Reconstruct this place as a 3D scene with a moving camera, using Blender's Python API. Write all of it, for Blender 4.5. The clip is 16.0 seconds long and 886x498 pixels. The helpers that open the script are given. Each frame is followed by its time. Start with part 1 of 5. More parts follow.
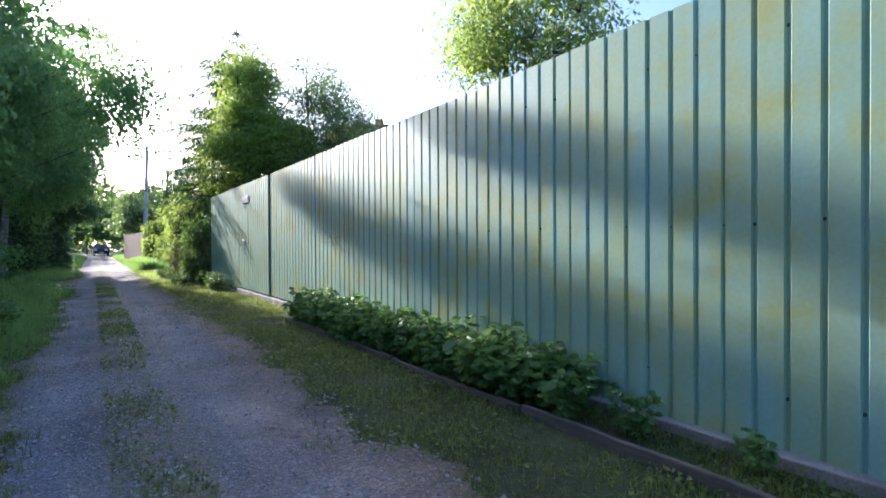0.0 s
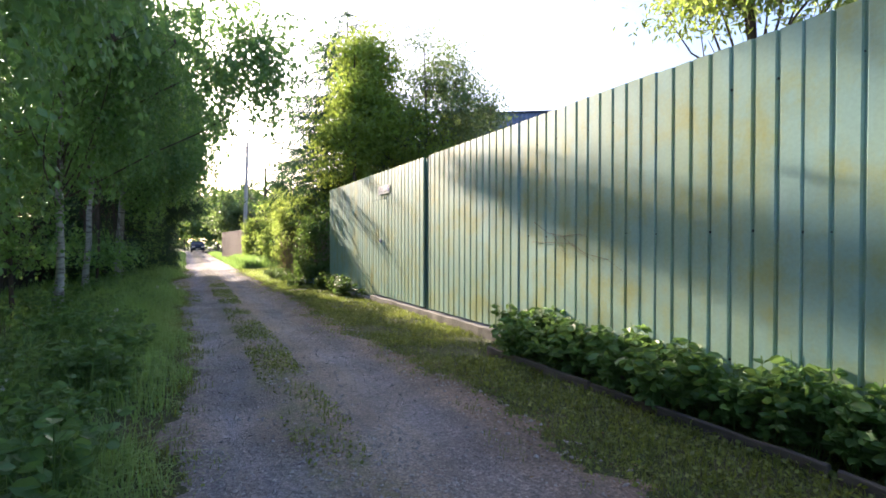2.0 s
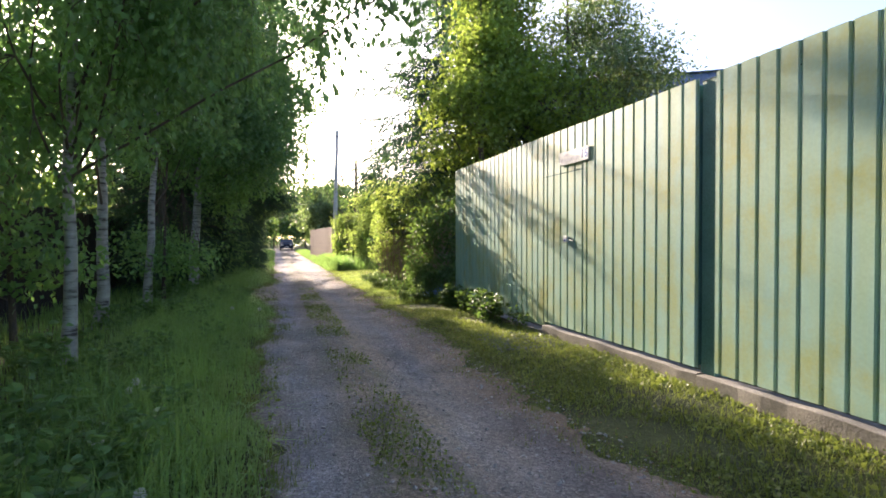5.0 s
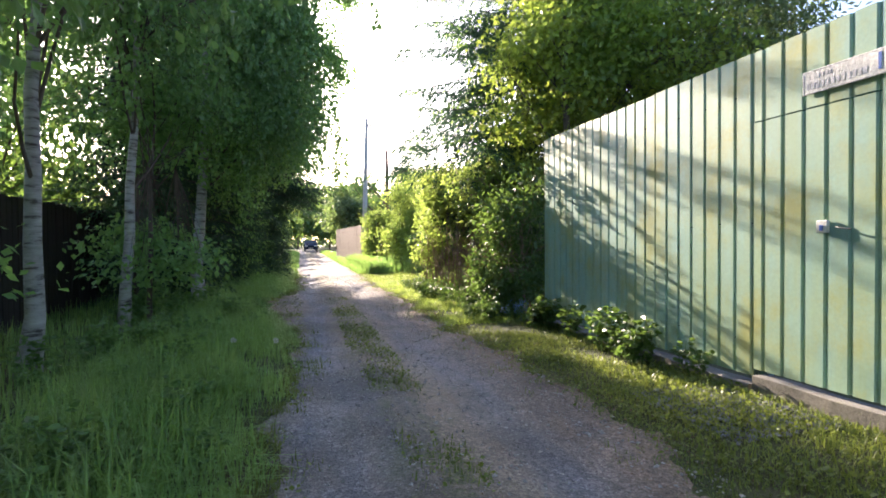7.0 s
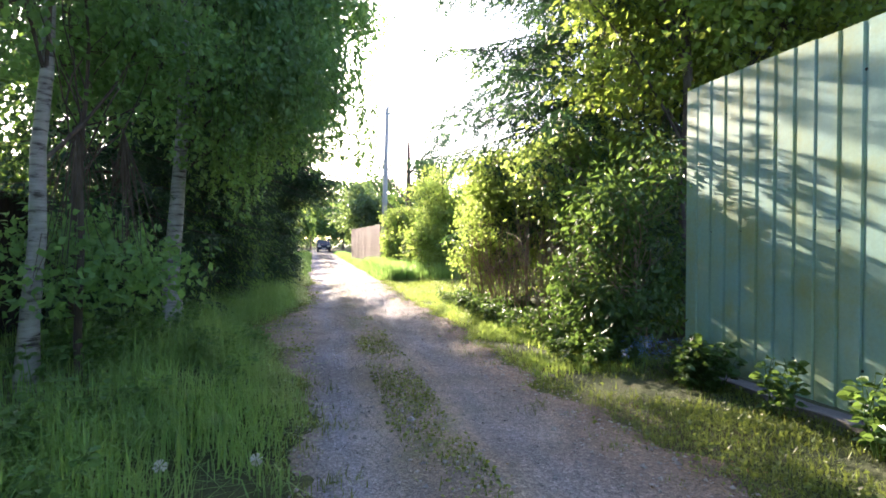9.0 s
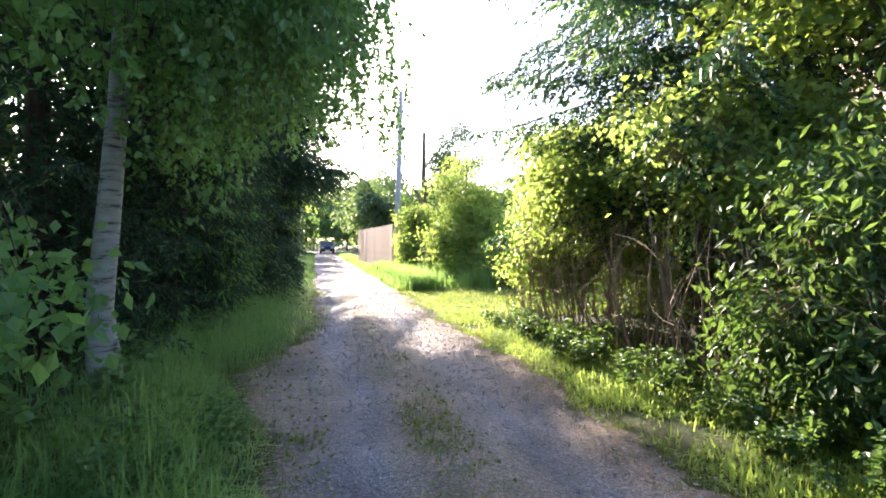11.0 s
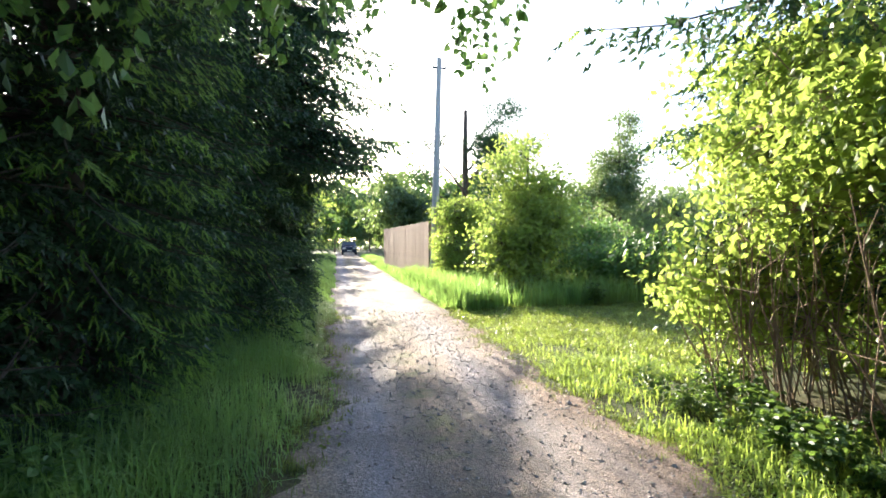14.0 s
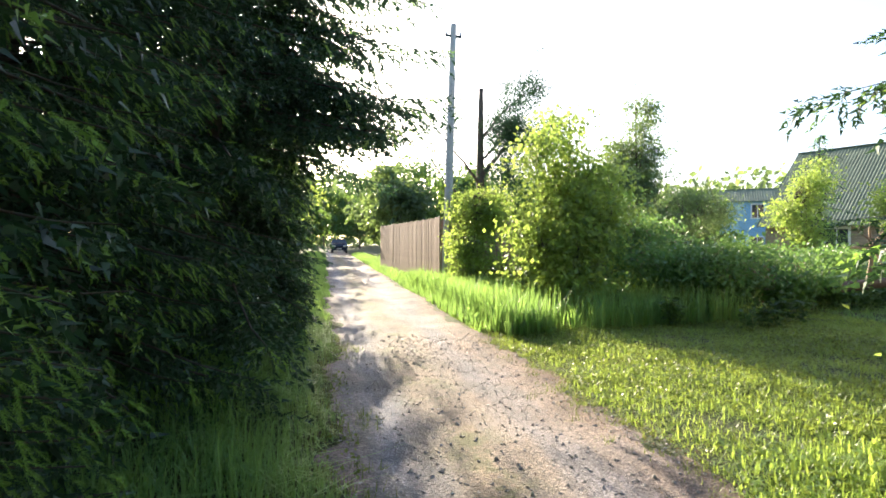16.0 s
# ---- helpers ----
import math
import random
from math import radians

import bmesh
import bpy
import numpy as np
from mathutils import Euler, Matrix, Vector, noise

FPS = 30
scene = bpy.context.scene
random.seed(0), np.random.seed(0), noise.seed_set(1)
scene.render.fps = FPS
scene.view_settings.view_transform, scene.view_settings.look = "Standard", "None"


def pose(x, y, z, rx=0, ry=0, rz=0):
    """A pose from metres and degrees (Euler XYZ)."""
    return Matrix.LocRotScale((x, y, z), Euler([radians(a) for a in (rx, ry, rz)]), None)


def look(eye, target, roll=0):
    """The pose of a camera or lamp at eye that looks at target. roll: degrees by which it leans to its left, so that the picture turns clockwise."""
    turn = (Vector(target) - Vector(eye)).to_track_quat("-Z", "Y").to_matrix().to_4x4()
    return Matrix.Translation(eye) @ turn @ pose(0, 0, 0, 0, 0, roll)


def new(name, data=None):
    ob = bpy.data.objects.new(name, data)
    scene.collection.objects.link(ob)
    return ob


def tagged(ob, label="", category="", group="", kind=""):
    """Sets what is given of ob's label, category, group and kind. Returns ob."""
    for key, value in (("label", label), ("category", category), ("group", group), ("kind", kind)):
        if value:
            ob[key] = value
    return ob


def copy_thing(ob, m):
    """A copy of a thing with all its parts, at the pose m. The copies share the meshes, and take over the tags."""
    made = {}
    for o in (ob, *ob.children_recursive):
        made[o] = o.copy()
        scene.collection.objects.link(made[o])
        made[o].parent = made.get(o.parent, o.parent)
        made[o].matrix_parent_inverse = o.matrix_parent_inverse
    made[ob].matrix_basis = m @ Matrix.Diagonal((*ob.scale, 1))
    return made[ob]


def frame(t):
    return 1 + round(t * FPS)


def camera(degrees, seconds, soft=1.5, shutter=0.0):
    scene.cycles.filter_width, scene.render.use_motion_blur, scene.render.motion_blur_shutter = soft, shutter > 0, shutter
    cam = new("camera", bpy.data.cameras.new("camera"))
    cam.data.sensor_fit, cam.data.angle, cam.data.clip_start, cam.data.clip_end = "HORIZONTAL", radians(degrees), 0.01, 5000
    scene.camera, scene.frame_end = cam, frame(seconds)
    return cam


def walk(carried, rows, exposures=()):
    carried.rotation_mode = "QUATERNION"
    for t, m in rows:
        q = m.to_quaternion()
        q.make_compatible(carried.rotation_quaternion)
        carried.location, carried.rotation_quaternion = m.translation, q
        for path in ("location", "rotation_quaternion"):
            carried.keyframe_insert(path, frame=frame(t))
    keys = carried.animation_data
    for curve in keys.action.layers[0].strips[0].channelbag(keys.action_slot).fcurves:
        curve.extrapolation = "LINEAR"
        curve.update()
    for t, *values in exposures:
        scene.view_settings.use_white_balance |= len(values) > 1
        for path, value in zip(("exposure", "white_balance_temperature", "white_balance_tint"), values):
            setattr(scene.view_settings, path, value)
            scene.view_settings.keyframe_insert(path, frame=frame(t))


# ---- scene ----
cam = camera(82.2, 16.0, soft=1.7)
PATH = [
    (0, (-0.195, -0.056, 1.178), (0.939, 1.591, 1.158), -0.3),
    (0.5, (-0.459, 0.75, 1.176), (0.568, 2.466, 1.16), -0.1),
    (1, (-0.567, 1.54, 1.189), (0.407, 3.286, 1.172), 0.1),
    (1.5, (-0.712, 2.331, 1.195), (0.213, 4.104, 1.177), 0.2),
    (2, (-0.745, 3.108, 1.206), (0.157, 4.892, 1.182), 0.1),
    (2.5, (-0.802, 3.86, 1.204), (0.047, 5.671, 1.181), 0.2),
    (3, (-0.739, 4.635, 1.219), (0.067, 6.465, 1.191), 0.1),
    (3.5, (-0.751, 5.34, 1.251), (-0.014, 7.199, 1.216), -0.1),
    (4, (-0.714, 6.043, 1.261), (-0.021, 7.918, 1.222), -0.2),
    (6.5, (-0.658, 9.677, 1.207), (-0.106, 11.599, 1.175), -0.3),
    (7, (-0.682, 10.459, 1.174), (-0.141, 12.384, 1.141), -0.4),
    (7.5, (-0.742, 11.191, 1.208), (-0.22, 13.121, 1.177), -0.2),
    (8, (-0.677, 11.868, 1.212), (-0.171, 13.802, 1.181), -0.5),
    (8.5, (-0.682, 12.549, 1.225), (-0.181, 14.486, 1.196), -0.3),
    (9, (-0.668, 13.231, 1.202), (-0.172, 15.169, 1.173), 0.1),
    (11.5, (-0.755, 16.564, 1.261), (-0.271, 18.504, 1.236), 0.1),
    (12, (-0.746, 17.199, 1.25), (-0.267, 19.141, 1.226), 0.2),
    (12.5, (-0.756, 17.831, 1.246), (-0.288, 19.775, 1.221), 0.0),
    (13, (-0.749, 18.525, 1.246), (-0.323, 20.478, 1.219), 0.0),
    (13.5, (-0.708, 19.158, 1.266), (-0.292, 21.114, 1.241), 0.0),
    (14, (-0.695, 19.805, 1.301), (-0.287, 21.763, 1.273), -0.1),
    (14.5, (-0.701, 20.456, 1.3), (-0.28, 22.411, 1.272), -0.1),
    (15, (-0.821, 21.113, 1.334), (-0.394, 23.067, 1.302), 0.2),
    (15.5, (-0.867, 21.771, 1.358), (-0.422, 23.721, 1.322), 0.2),
    (16, (-0.892, 22.439, 1.372), (-0.438, 24.386, 1.333), 0.1),
]
walk(cam, [(t, look(eye, target, roll)) for t, eye, target, roll in PATH],
     [(0.0, 1.75, 4950, 22), (0.5, 1.8, 5100, 23), (1.5, 1.93, 5550, 24), (2.5, 1.98, 5850, 24), (3.5, 1.93, 5900, 24), (7.0, 2.25, 5750, 23), (9.0, 2.55, 5650, 23), (12.5, 2.6, 5500, 23), (14.0, 2.3, 5550, 15), (16.0, 2.1, 5850, 13)])

# ---- sky and sun ----
SUN_AZ, SUN_EL = 9.5, 19.5          # degrees to the left of the lane's direction, and above the horizon
world = bpy.data.worlds.new("world")
scene.world = world
world.use_nodes = True
wn = world.node_tree
sky = wn.nodes.new("ShaderNodeTexSky")
sky.sky_type = 'NISHITA'
sky.sun_disc = False
sky.sun_elevation, sky.sun_rotation = radians(SUN_EL), radians(-SUN_AZ)
sky.air_density, sky.dust_density, sky.ozone_density = 1.0, 3.0, 1.0
wn.nodes["Background"].inputs["Strength"].default_value = 0.11
wn.links.new(sky.outputs[0], wn.nodes["Background"].inputs["Color"])
sun = new("sun", bpy.data.lights.new("sun", "SUN"))
sun.data.energy, sun.data.angle, sun.data.color = 5.0, radians(0.6), (1.0, 0.82, 0.54)
az, el = radians(SUN_AZ), radians(SUN_EL)
sun.matrix_world = look((math.sin(-az) * math.cos(el) * 60, math.cos(az) * math.cos(el) * 60, math.sin(el) * 60), (0, 0, 0))

# ---- materials ----


def shader(name):
    m = bpy.data.materials.new(name)
    m.use_nodes = True
    nt = m.node_tree
    return m, nt, nt.nodes["Principled BSDF"]


def node(nt, kind, **inputs):
    n = nt.nodes.new(kind)
    for k, v in inputs.items():
        n.inputs[k.replace("_", " ")].default_value = v
    return n


def coords(nt, scale=(1, 1, 1)):
    tc, mp = nt.nodes.new("ShaderNodeTexCoord"), nt.nodes.new("ShaderNodeMapping")
    mp.inputs["Scale"].default_value = scale
    nt.links.new(tc.outputs["Object"], mp.inputs["Vector"])
    return mp.outputs[0]


def noise_tex(nt, vec, scale, detail=4.0, rough=0.6):
    n = node(nt, "ShaderNodeTexNoise", Scale=scale, Detail=detail, Roughness=rough)
    nt.links.new(vec, n.inputs["Vector"])
    return n.outputs["Fac"]


def ramp(nt, fac, stops):
    r = nt.nodes.new("ShaderNodeValToRGB")
    e = r.color_ramp.elements
    while len(e) < len(stops):
        e.new(0.5)
    for el_, (p, c) in zip(e, stops):
        el_.position, el_.color = p, (*c, 1) if len(c) == 3 else c
    nt.links.new(fac, r.inputs[0])
    return r.outputs[0]


def mix(nt, fac, a, b, mode='MIX'):
    m = nt.nodes.new("ShaderNodeMix")
    m.data_type, m.blend_type = 'RGBA', mode
    for sock, v in ((m.inputs[0], fac), (m.inputs[6], a), (m.inputs[7], b)):
        if hasattr(v, "links"):
            nt.links.new(v, sock)
        else:
            sock.default_value = v if isinstance(v, float) else (*v, 1)
    return m.outputs[2]


def bump(nt, bsdf, height, strength, dist):
    b = node(nt, "ShaderNodeBump", Strength=strength, Distance=dist)
    nt.links.new(height, b.inputs["Height"])
    nt.links.new(b.outputs[0], bsdf.inputs["Normal"])


def rough_mat(name, dark, light, scale=6.0, roughness=0.8, stretch=(1, 1, 1), relief=0.004, fine=60.0, metal=0.0, lo=0.3, hi=0.7):
    """A surface with large stains and fine grain between two colours."""
    m, nt, b = shader(name)
    v = coords(nt, stretch)
    big, small = noise_tex(nt, v, scale), noise_tex(nt, v, fine, 3.0)
    c = ramp(nt, big, [(lo, dark), (hi, light)])
    g = ramp(nt, small, [(0.3, (0.72, 0.72, 0.72)), (0.7, (1.15, 1.15, 1.15))])
    nt.links.new(mix(nt, 1.0, c, g, 'MULTIPLY'), b.inputs["Base Color"])
    b.inputs["Roughness"].default_value, b.inputs["Metallic"].default_value = roughness, metal
    bump(nt, b, small, 0.6, relief)
    return m


def leaf_mat(name, dark, light, through_col, trans=0.45, roughness=0.45):
    """Leaves: each with a tint of its own, letting the light through."""
    m, nt, b = shader(name)
    geo, info = nt.nodes.new("ShaderNodeNewGeometry"), nt.nodes.new("ShaderNodeObjectInfo")
    c = ramp(nt, geo.outputs["Random Per Island"], [(0.0, dark), (0.75, light), (1.0, tuple(min(1, x * 1.35) for x in light))])
    v = coords(nt)
    patch = ramp(nt, noise_tex(nt, v, 1.1, 2.0), [(0.3, (0.78, 0.82, 0.85)), (0.7, (1.12, 1.1, 1.0))])
    col = mix(nt, 1.0, c, patch, 'MULTIPLY')
    nt.links.new(col, b.inputs["Base Color"])
    b.inputs["Roughness"].default_value = roughness
    tr = nt.nodes.new("ShaderNodeBsdfTranslucent")
    tc = mix(nt, 1.0, through_col, patch, 'MULTIPLY')
    nt.links.new(tc, tr.inputs["Color"])
    ms = nt.nodes.new("ShaderNodeMixShader")
    ms.inputs[0].default_value = trans
    nt.links.new(b.outputs[0], ms.inputs[1])
    nt.links.new(tr.outputs[0], ms.inputs[2])
    nt.links.new(ms.outputs[0], nt.nodes["Material Output"].inputs["Surface"])
    return m


def fence_paint():
    m, nt, b = shader("green_fence_paint")
    v = coords(nt)
    vs = coords(nt, (1, 1, 0.12))
    base = ramp(nt, noise_tex(nt, v, 0.9, 3.0), [(0.3, (0.245, 0.415, 0.375)), (0.7, (0.31, 0.475, 0.41))])
    streak = ramp(nt, noise_tex(nt, vs, 5.0, 5.0), [(0.40, (1, 1, 1)), (0.64, (1.08, 0.95, 0.72))])
    stain = ramp(nt, noise_tex(nt, v, 1.7, 6.0, 0.7), [(0.46, (1, 1, 1)), (0.66, (1.10, 0.86, 0.52))])
    speck = ramp(nt, noise_tex(nt, v, 38.0, 3.0), [(0.3, (0.93, 0.93, 0.92)), (0.7, (1.05, 1.05, 1.04))])
    c = mix(nt, 1.0, mix(nt, 1.0, mix(nt, 1.0, base, streak, 'MULTIPLY'), stain, 'MULTIPLY'), speck, 'MULTIPLY')
    nt.links.new(c, b.inputs["Base Color"])
    r = ramp(nt, noise_tex(nt, v, 14.0), [(0.3, (0.40,) * 3), (0.7, (0.52,) * 3)])
    nt.links.new(r, b.inputs["Roughness"])
    b.inputs["Specular IOR Level"].default_value = 0.38
    bump(nt, b, noise_tex(nt, v, 3.0, 2.0), 0.2, 0.004)
    return m


def gravel_mat():
    m, nt, b = shader("gravel_track")
    v = coords(nt)
    vor = node(nt, "ShaderNodeTexVoronoi", Scale=55.0)
    nt.links.new(v, vor.inputs["Vector"])
    vor2 = node(nt, "ShaderNodeTexVoronoi", Scale=130.0)
    nt.links.new(v, vor2.inputs["Vector"])
    dirt = ramp(nt, noise_tex(nt, v, 1.3, 5.0), [(0.35, (0.165, 0.155, 0.152)), (0.65, (0.30, 0.285, 0.28))])
    sep = nt.nodes.new("ShaderNodeSeparateColor")
    nt.links.new(vor.outputs["Color"], sep.inputs[0])
    stones = ramp(nt, sep.outputs[0], [(0.0, (0.62, 0.62, 0.64)), (0.55, (0.95, 0.95, 0.95)), (0.9, (1.2, 1.18, 1.15)), (1.0, (1.5, 1.5, 1.5))])
    tone = ramp(nt, noise_tex(nt, coords(nt, (2.2, 0.35, 1)), 1.1, 5.0, 0.65), [(0.36, (0.78, 0.82, 0.92)), (0.5, (1.0, 0.98, 0.97)), (0.66, (1.18, 1.08, 0.96))])
    speck = ramp(nt, noise_tex(nt, v, 90.0, 2.0), [(0.35, (0.7, 0.7, 0.7)), (0.65, (1.3, 1.3, 1.3))])
    c = mix(nt, 1.0, mix(nt, 1.0, mix(nt, 0.9, dirt, stones, 'MULTIPLY'), tone, 'MULTIPLY'), speck, 'MULTIPLY')
    # bluish crushed stone in the wheel tracks, brown soil between them, needle litter at the margins
    tc, sx = nt.nodes.new("ShaderNodeTexCoord"), nt.nodes.new("ShaderNodeSeparateXYZ")
    nt.links.new(tc.outputs["Object"], sx.inputs[0])
    wav = nt.nodes.new("ShaderNodeMath")
    wav.operation = 'MULTIPLY_ADD'
    wav.inputs[1].default_value = 0.7
    nt.links.new(noise_tex(nt, coords(nt, (1, 0.6, 1)), 1.6, 5.0, 0.7), wav.inputs[0])
    nt.links.new(sx.outputs[0], wav.inputs[2])
    across = nt.nodes.new("ShaderNodeMapRange")
    across.inputs["From Min"].default_value, across.inputs["From Max"].default_value = -0.85, 2.35
    nt.links.new(wav.outputs[0], across.inputs["Value"])
    band = ramp(nt, across.outputs[0], [(0.0, (0.78, 0.66, 0.48)), (0.10, (0.95, 0.84, 0.72)), (0.24, (0.88, 0.93, 1.06)), (0.36, (0.92, 0.82, 0.68)), (0.46, (1.06, 0.93, 0.78)), (0.60, (0.95, 0.93, 0.96)), (0.74, (0.96, 0.80, 0.68)), (0.88, (0.66, 0.49, 0.37))])
    c = mix(nt, 1.0, c, band, 'MULTIPLY')
    # moss and thin grass along the middle and in patches
    off = nt.nodes.new("ShaderNodeMath")
    off.operation = 'SUBTRACT'
    off.inputs[1].default_value = 0.08
    nt.links.new(sx.outputs[0], off.inputs[0])
    ab = nt.nodes.new("ShaderNodeMath")
    ab.operation = 'ABSOLUTE'
    nt.links.new(off.outputs[0], ab.inputs[0])
    mid = ramp(nt, ab.outputs[0], [(0.05, (1, 1, 1)), (0.42, (0.0, 0.0, 0.0))])
    pat = ramp(nt, noise_tex(nt, v, 2.6, 6.0, 0.7), [(0.48, (0, 0, 0)), (0.6, (1, 1, 1))])
    moss = mix(nt, 1.0, mid, pat, 'MULTIPLY')
    gcol = ramp(nt, noise_tex(nt, v, 40.0), [(0.3, (0.05, 0.07, 0.02)), (0.7, (0.13, 0.14, 0.045))])
    sm = nt.nodes.new("ShaderNodeMath")
    sm.operation = 'MULTIPLY'
    sm.inputs[1].default_value = 0.75
    nt.links.new(moss, sm.inputs[0])
    nt.links.new(mix(nt, sm.outputs[0], c, gcol), b.inputs["Base Color"])
    b.inputs["Roughness"].default_value = 0.9
    h = mix(nt, 0.5, vor.outputs["Distance"], vor2.outputs["Distance"])
    bump(nt, b, h, 0.9, 0.012)
    return m


def ground_mat():
    m, nt, b = shader("verge_soil_and_turf")
    v = coords(nt)
    c = ramp(nt, noise_tex(nt, v, 0.7, 6.0), [(0.32, (0.035, 0.045, 0.015)), (0.5, (0.06, 0.075, 0.022)), (0.68, (0.10, 0.085, 0.045))])
    g = ramp(nt, noise_tex(nt, v, 45.0, 4.0), [(0.3, (0.55, 0.55, 0.5)), (0.7, (1.35, 1.35, 1.2))])
    nt.links.new(mix(nt, 1.0, c, g, 'MULTIPLY'), b.inputs["Base Color"])
    b.inputs["Roughness"].default_value = 0.95
    bump(nt, b, noise_tex(nt, v, 30.0, 5.0), 1.0, 0.03)
    return m


def birch_mat():
    m, nt, b = shader("birch_bark")
    v = coords(nt, (1, 1, 5.0))
    bands = ramp(nt, noise_tex(nt, v, 3.5, 5.0, 0.7), [(0.36, (0.06, 0.05, 0.045)), (0.46, (0.31, 0.30, 0.28)), (0.7, (0.45, 0.44, 0.41))])
    lich = ramp(nt, noise_tex(nt, coords(nt), 3.0), [(0.45, (1, 1, 1)), (0.7, (0.62, 0.66, 0.55))])
    nt.links.new(mix(nt, 1.0, bands, lich, 'MULTIPLY'), b.inputs["Base Color"])
    b.inputs["Roughness"].default_value = 0.7
    bump(nt, b, bands, 0.4, 0.006)
    return m


M_FENCE = fence_paint()
M_GRAVEL, M_GROUND, M_BIRCH = gravel_mat(), ground_mat(), birch_mat()
M_BARK = rough_mat("grey_brown_bark", (0.06, 0.045, 0.035), (0.15, 0.12, 0.095), 7.0, 0.9, (1, 1, 0.25), 0.012, 30.0)
M_TWIG = rough_mat("dry_stems", (0.17, 0.115, 0.08), (0.37, 0.28, 0.20), 5.0, 0.8, (1, 1, 0.4), 0.003)
M_BIRCHLEAF = leaf_mat("birch_leaves", (0.045, 0.11, 0.045), (0.12, 0.225, 0.085), (0.28, 0.48, 0.12), 0.46, 0.34)
M_STRAND = leaf_mat("hanging_birch_leaves", (0.065, 0.15, 0.05), (0.15, 0.285, 0.09), (0.35, 0.57, 0.12), 0.48, 0.34)
M_MAPLELEAF = leaf_mat("broad_leaves", (0.030, 0.078, 0.024), (0.072, 0.145, 0.042), (0.19, 0.30, 0.05), 0.4)
M_YELLOWLEAF = leaf_mat("yellow_green_leaves", (0.065, 0.125, 0.030), (0.15, 0.235, 0.06), (0.45, 0.58, 0.11), 0.54)
M_HERB = leaf_mat("herb_leaves", (0.055, 0.125, 0.038), (0.12, 0.23, 0.07), (0.27, 0.44, 0.10), 0.36)
M_GRASS = leaf_mat("grass_blades", (0.085, 0.19, 0.06), (0.19, 0.33, 0.11), (0.38, 0.58, 0.13), 0.46)
M_LAWN = leaf_mat("short_turf", (0.065, 0.105, 0.024), (0.15, 0.19, 0.045), (0.27, 0.33, 0.055), 0.4)
M_MEADOW = leaf_mat("meadow_grass", (0.080, 0.155, 0.036), (0.175, 0.27, 0.065), (0.47, 0.60, 0.10), 0.48)
M_NEEDLE = leaf_mat("spruce_needles", (0.020, 0.050, 0.029), (0.052, 0.105, 0.050), (0.06, 0.13, 0.04), 0.25, 0.5)
M_SHOOT = leaf_mat("young_spruce_shoots", (0.15, 0.30, 0.07), (0.29, 0.46, 0.12), (0.38, 0.60, 0.10), 0.42)
M_MIXLEAF = leaf_mat("mid_green_leaves", (0.06, 0.12, 0.025), (0.15, 0.23, 0.05), (0.44, 0.57, 0.08), 0.52)
M_ROWAN = leaf_mat("rowan_leaves", (0.06, 0.15, 0.055), (0.14, 0.27, 0.095), (0.32, 0.54, 0.13), 0.5)
M_GREYLEAF = leaf_mat("grey_green_leaves", (0.06, 0.10, 0.05), (0.13, 0.18, 0.09), (0.26, 0.36, 0.10), 0.42)
M_CONCRETE = rough_mat("weathered_concrete", (0.13, 0.12, 0.105), (0.27, 0.25, 0.22), 2.5, 0.9, (1, 1, 1), 0.006)
M_PLANK = rough_mat("old_grey_plank", (0.06, 0.05, 0.045), (0.16, 0.135, 0.115), 3.0, 0.9, (1, 0.1, 1), 0.004)
M_BROWNBOARD = rough_mat("brown_fence_board", (0.19, 0.125, 0.09), (0.35, 0.245, 0.18), 2.0, 0.8, (1, 1, 0.1), 0.004)
# one near-black brown for all boards, far darker than M_BROWNBOARD
M_DARKBOARD = rough_mat("near_black_fence_board", (0.018, 0.014, 0.012), (0.05, 0.042, 0.036), 2.0, 0.9, (1, 1, 0.1), 0.004)
M_STEEL = rough_mat("dark_screw_steel", (0.03, 0.035, 0.035), (0.08, 0.09, 0.09), 20.0, 0.5, metal=0.6)
M_GAP = rough_mat("shaded_green_post", (0.07, 0.17, 0.15), (0.10, 0.24, 0.21), 3.0, 0.5)
M_STONE = rough_mat("road_stone", (0.20, 0.19, 0.185), (0.44, 0.42, 0.40), 9.0, 0.9)
M_BLUESTONE = rough_mat("blue_grey_crushed_stone", (0.10, 0.105, 0.115), (0.22, 0.225, 0.24), 9.0, 0.9)
M_DRY = leaf_mat("fallen_dry_leaves", (0.10, 0.06, 0.03), (0.24, 0.16, 0.08), (0.2, 0.12, 0.05), 0.15, 0.8)
M_POLE = rough_mat("grey_utility_pole", (0.38, 0.38, 0.37), (0.56, 0.55, 0.53), 3.0, 0.85, (1, 1, 0.2))
M_SLATE = rough_mat("blue_grey_roof_sheet", (0.07, 0.10, 0.15), (0.14, 0.18, 0.24), 3.0, 0.6)
M_REDROOF = rough_mat("red_roof_sheet", (0.22, 0.03, 0.03), (0.38, 0.06, 0.05), 3.0, 0.5)
M_GREENROOF = rough_mat("green_roof_sheet", (0.09, 0.12, 0.08), (0.14, 0.175, 0.12), 3.0, 0.85)
M_TIMBER = rough_mat("house_timber", (0.20, 0.15, 0.10), (0.36, 0.28, 0.20), 2.0, 0.8, (1, 1, 4))
M_BLUEWALL = rough_mat("pale_blue_house_boards", (0.17, 0.35, 0.52), (0.29, 0.48, 0.64), 2.0, 0.7, (1, 1, 6))
M_WHITE = rough_mat("white_paint", (0.62, 0.63, 0.63), (0.80, 0.80, 0.79), 4.0, 0.5)
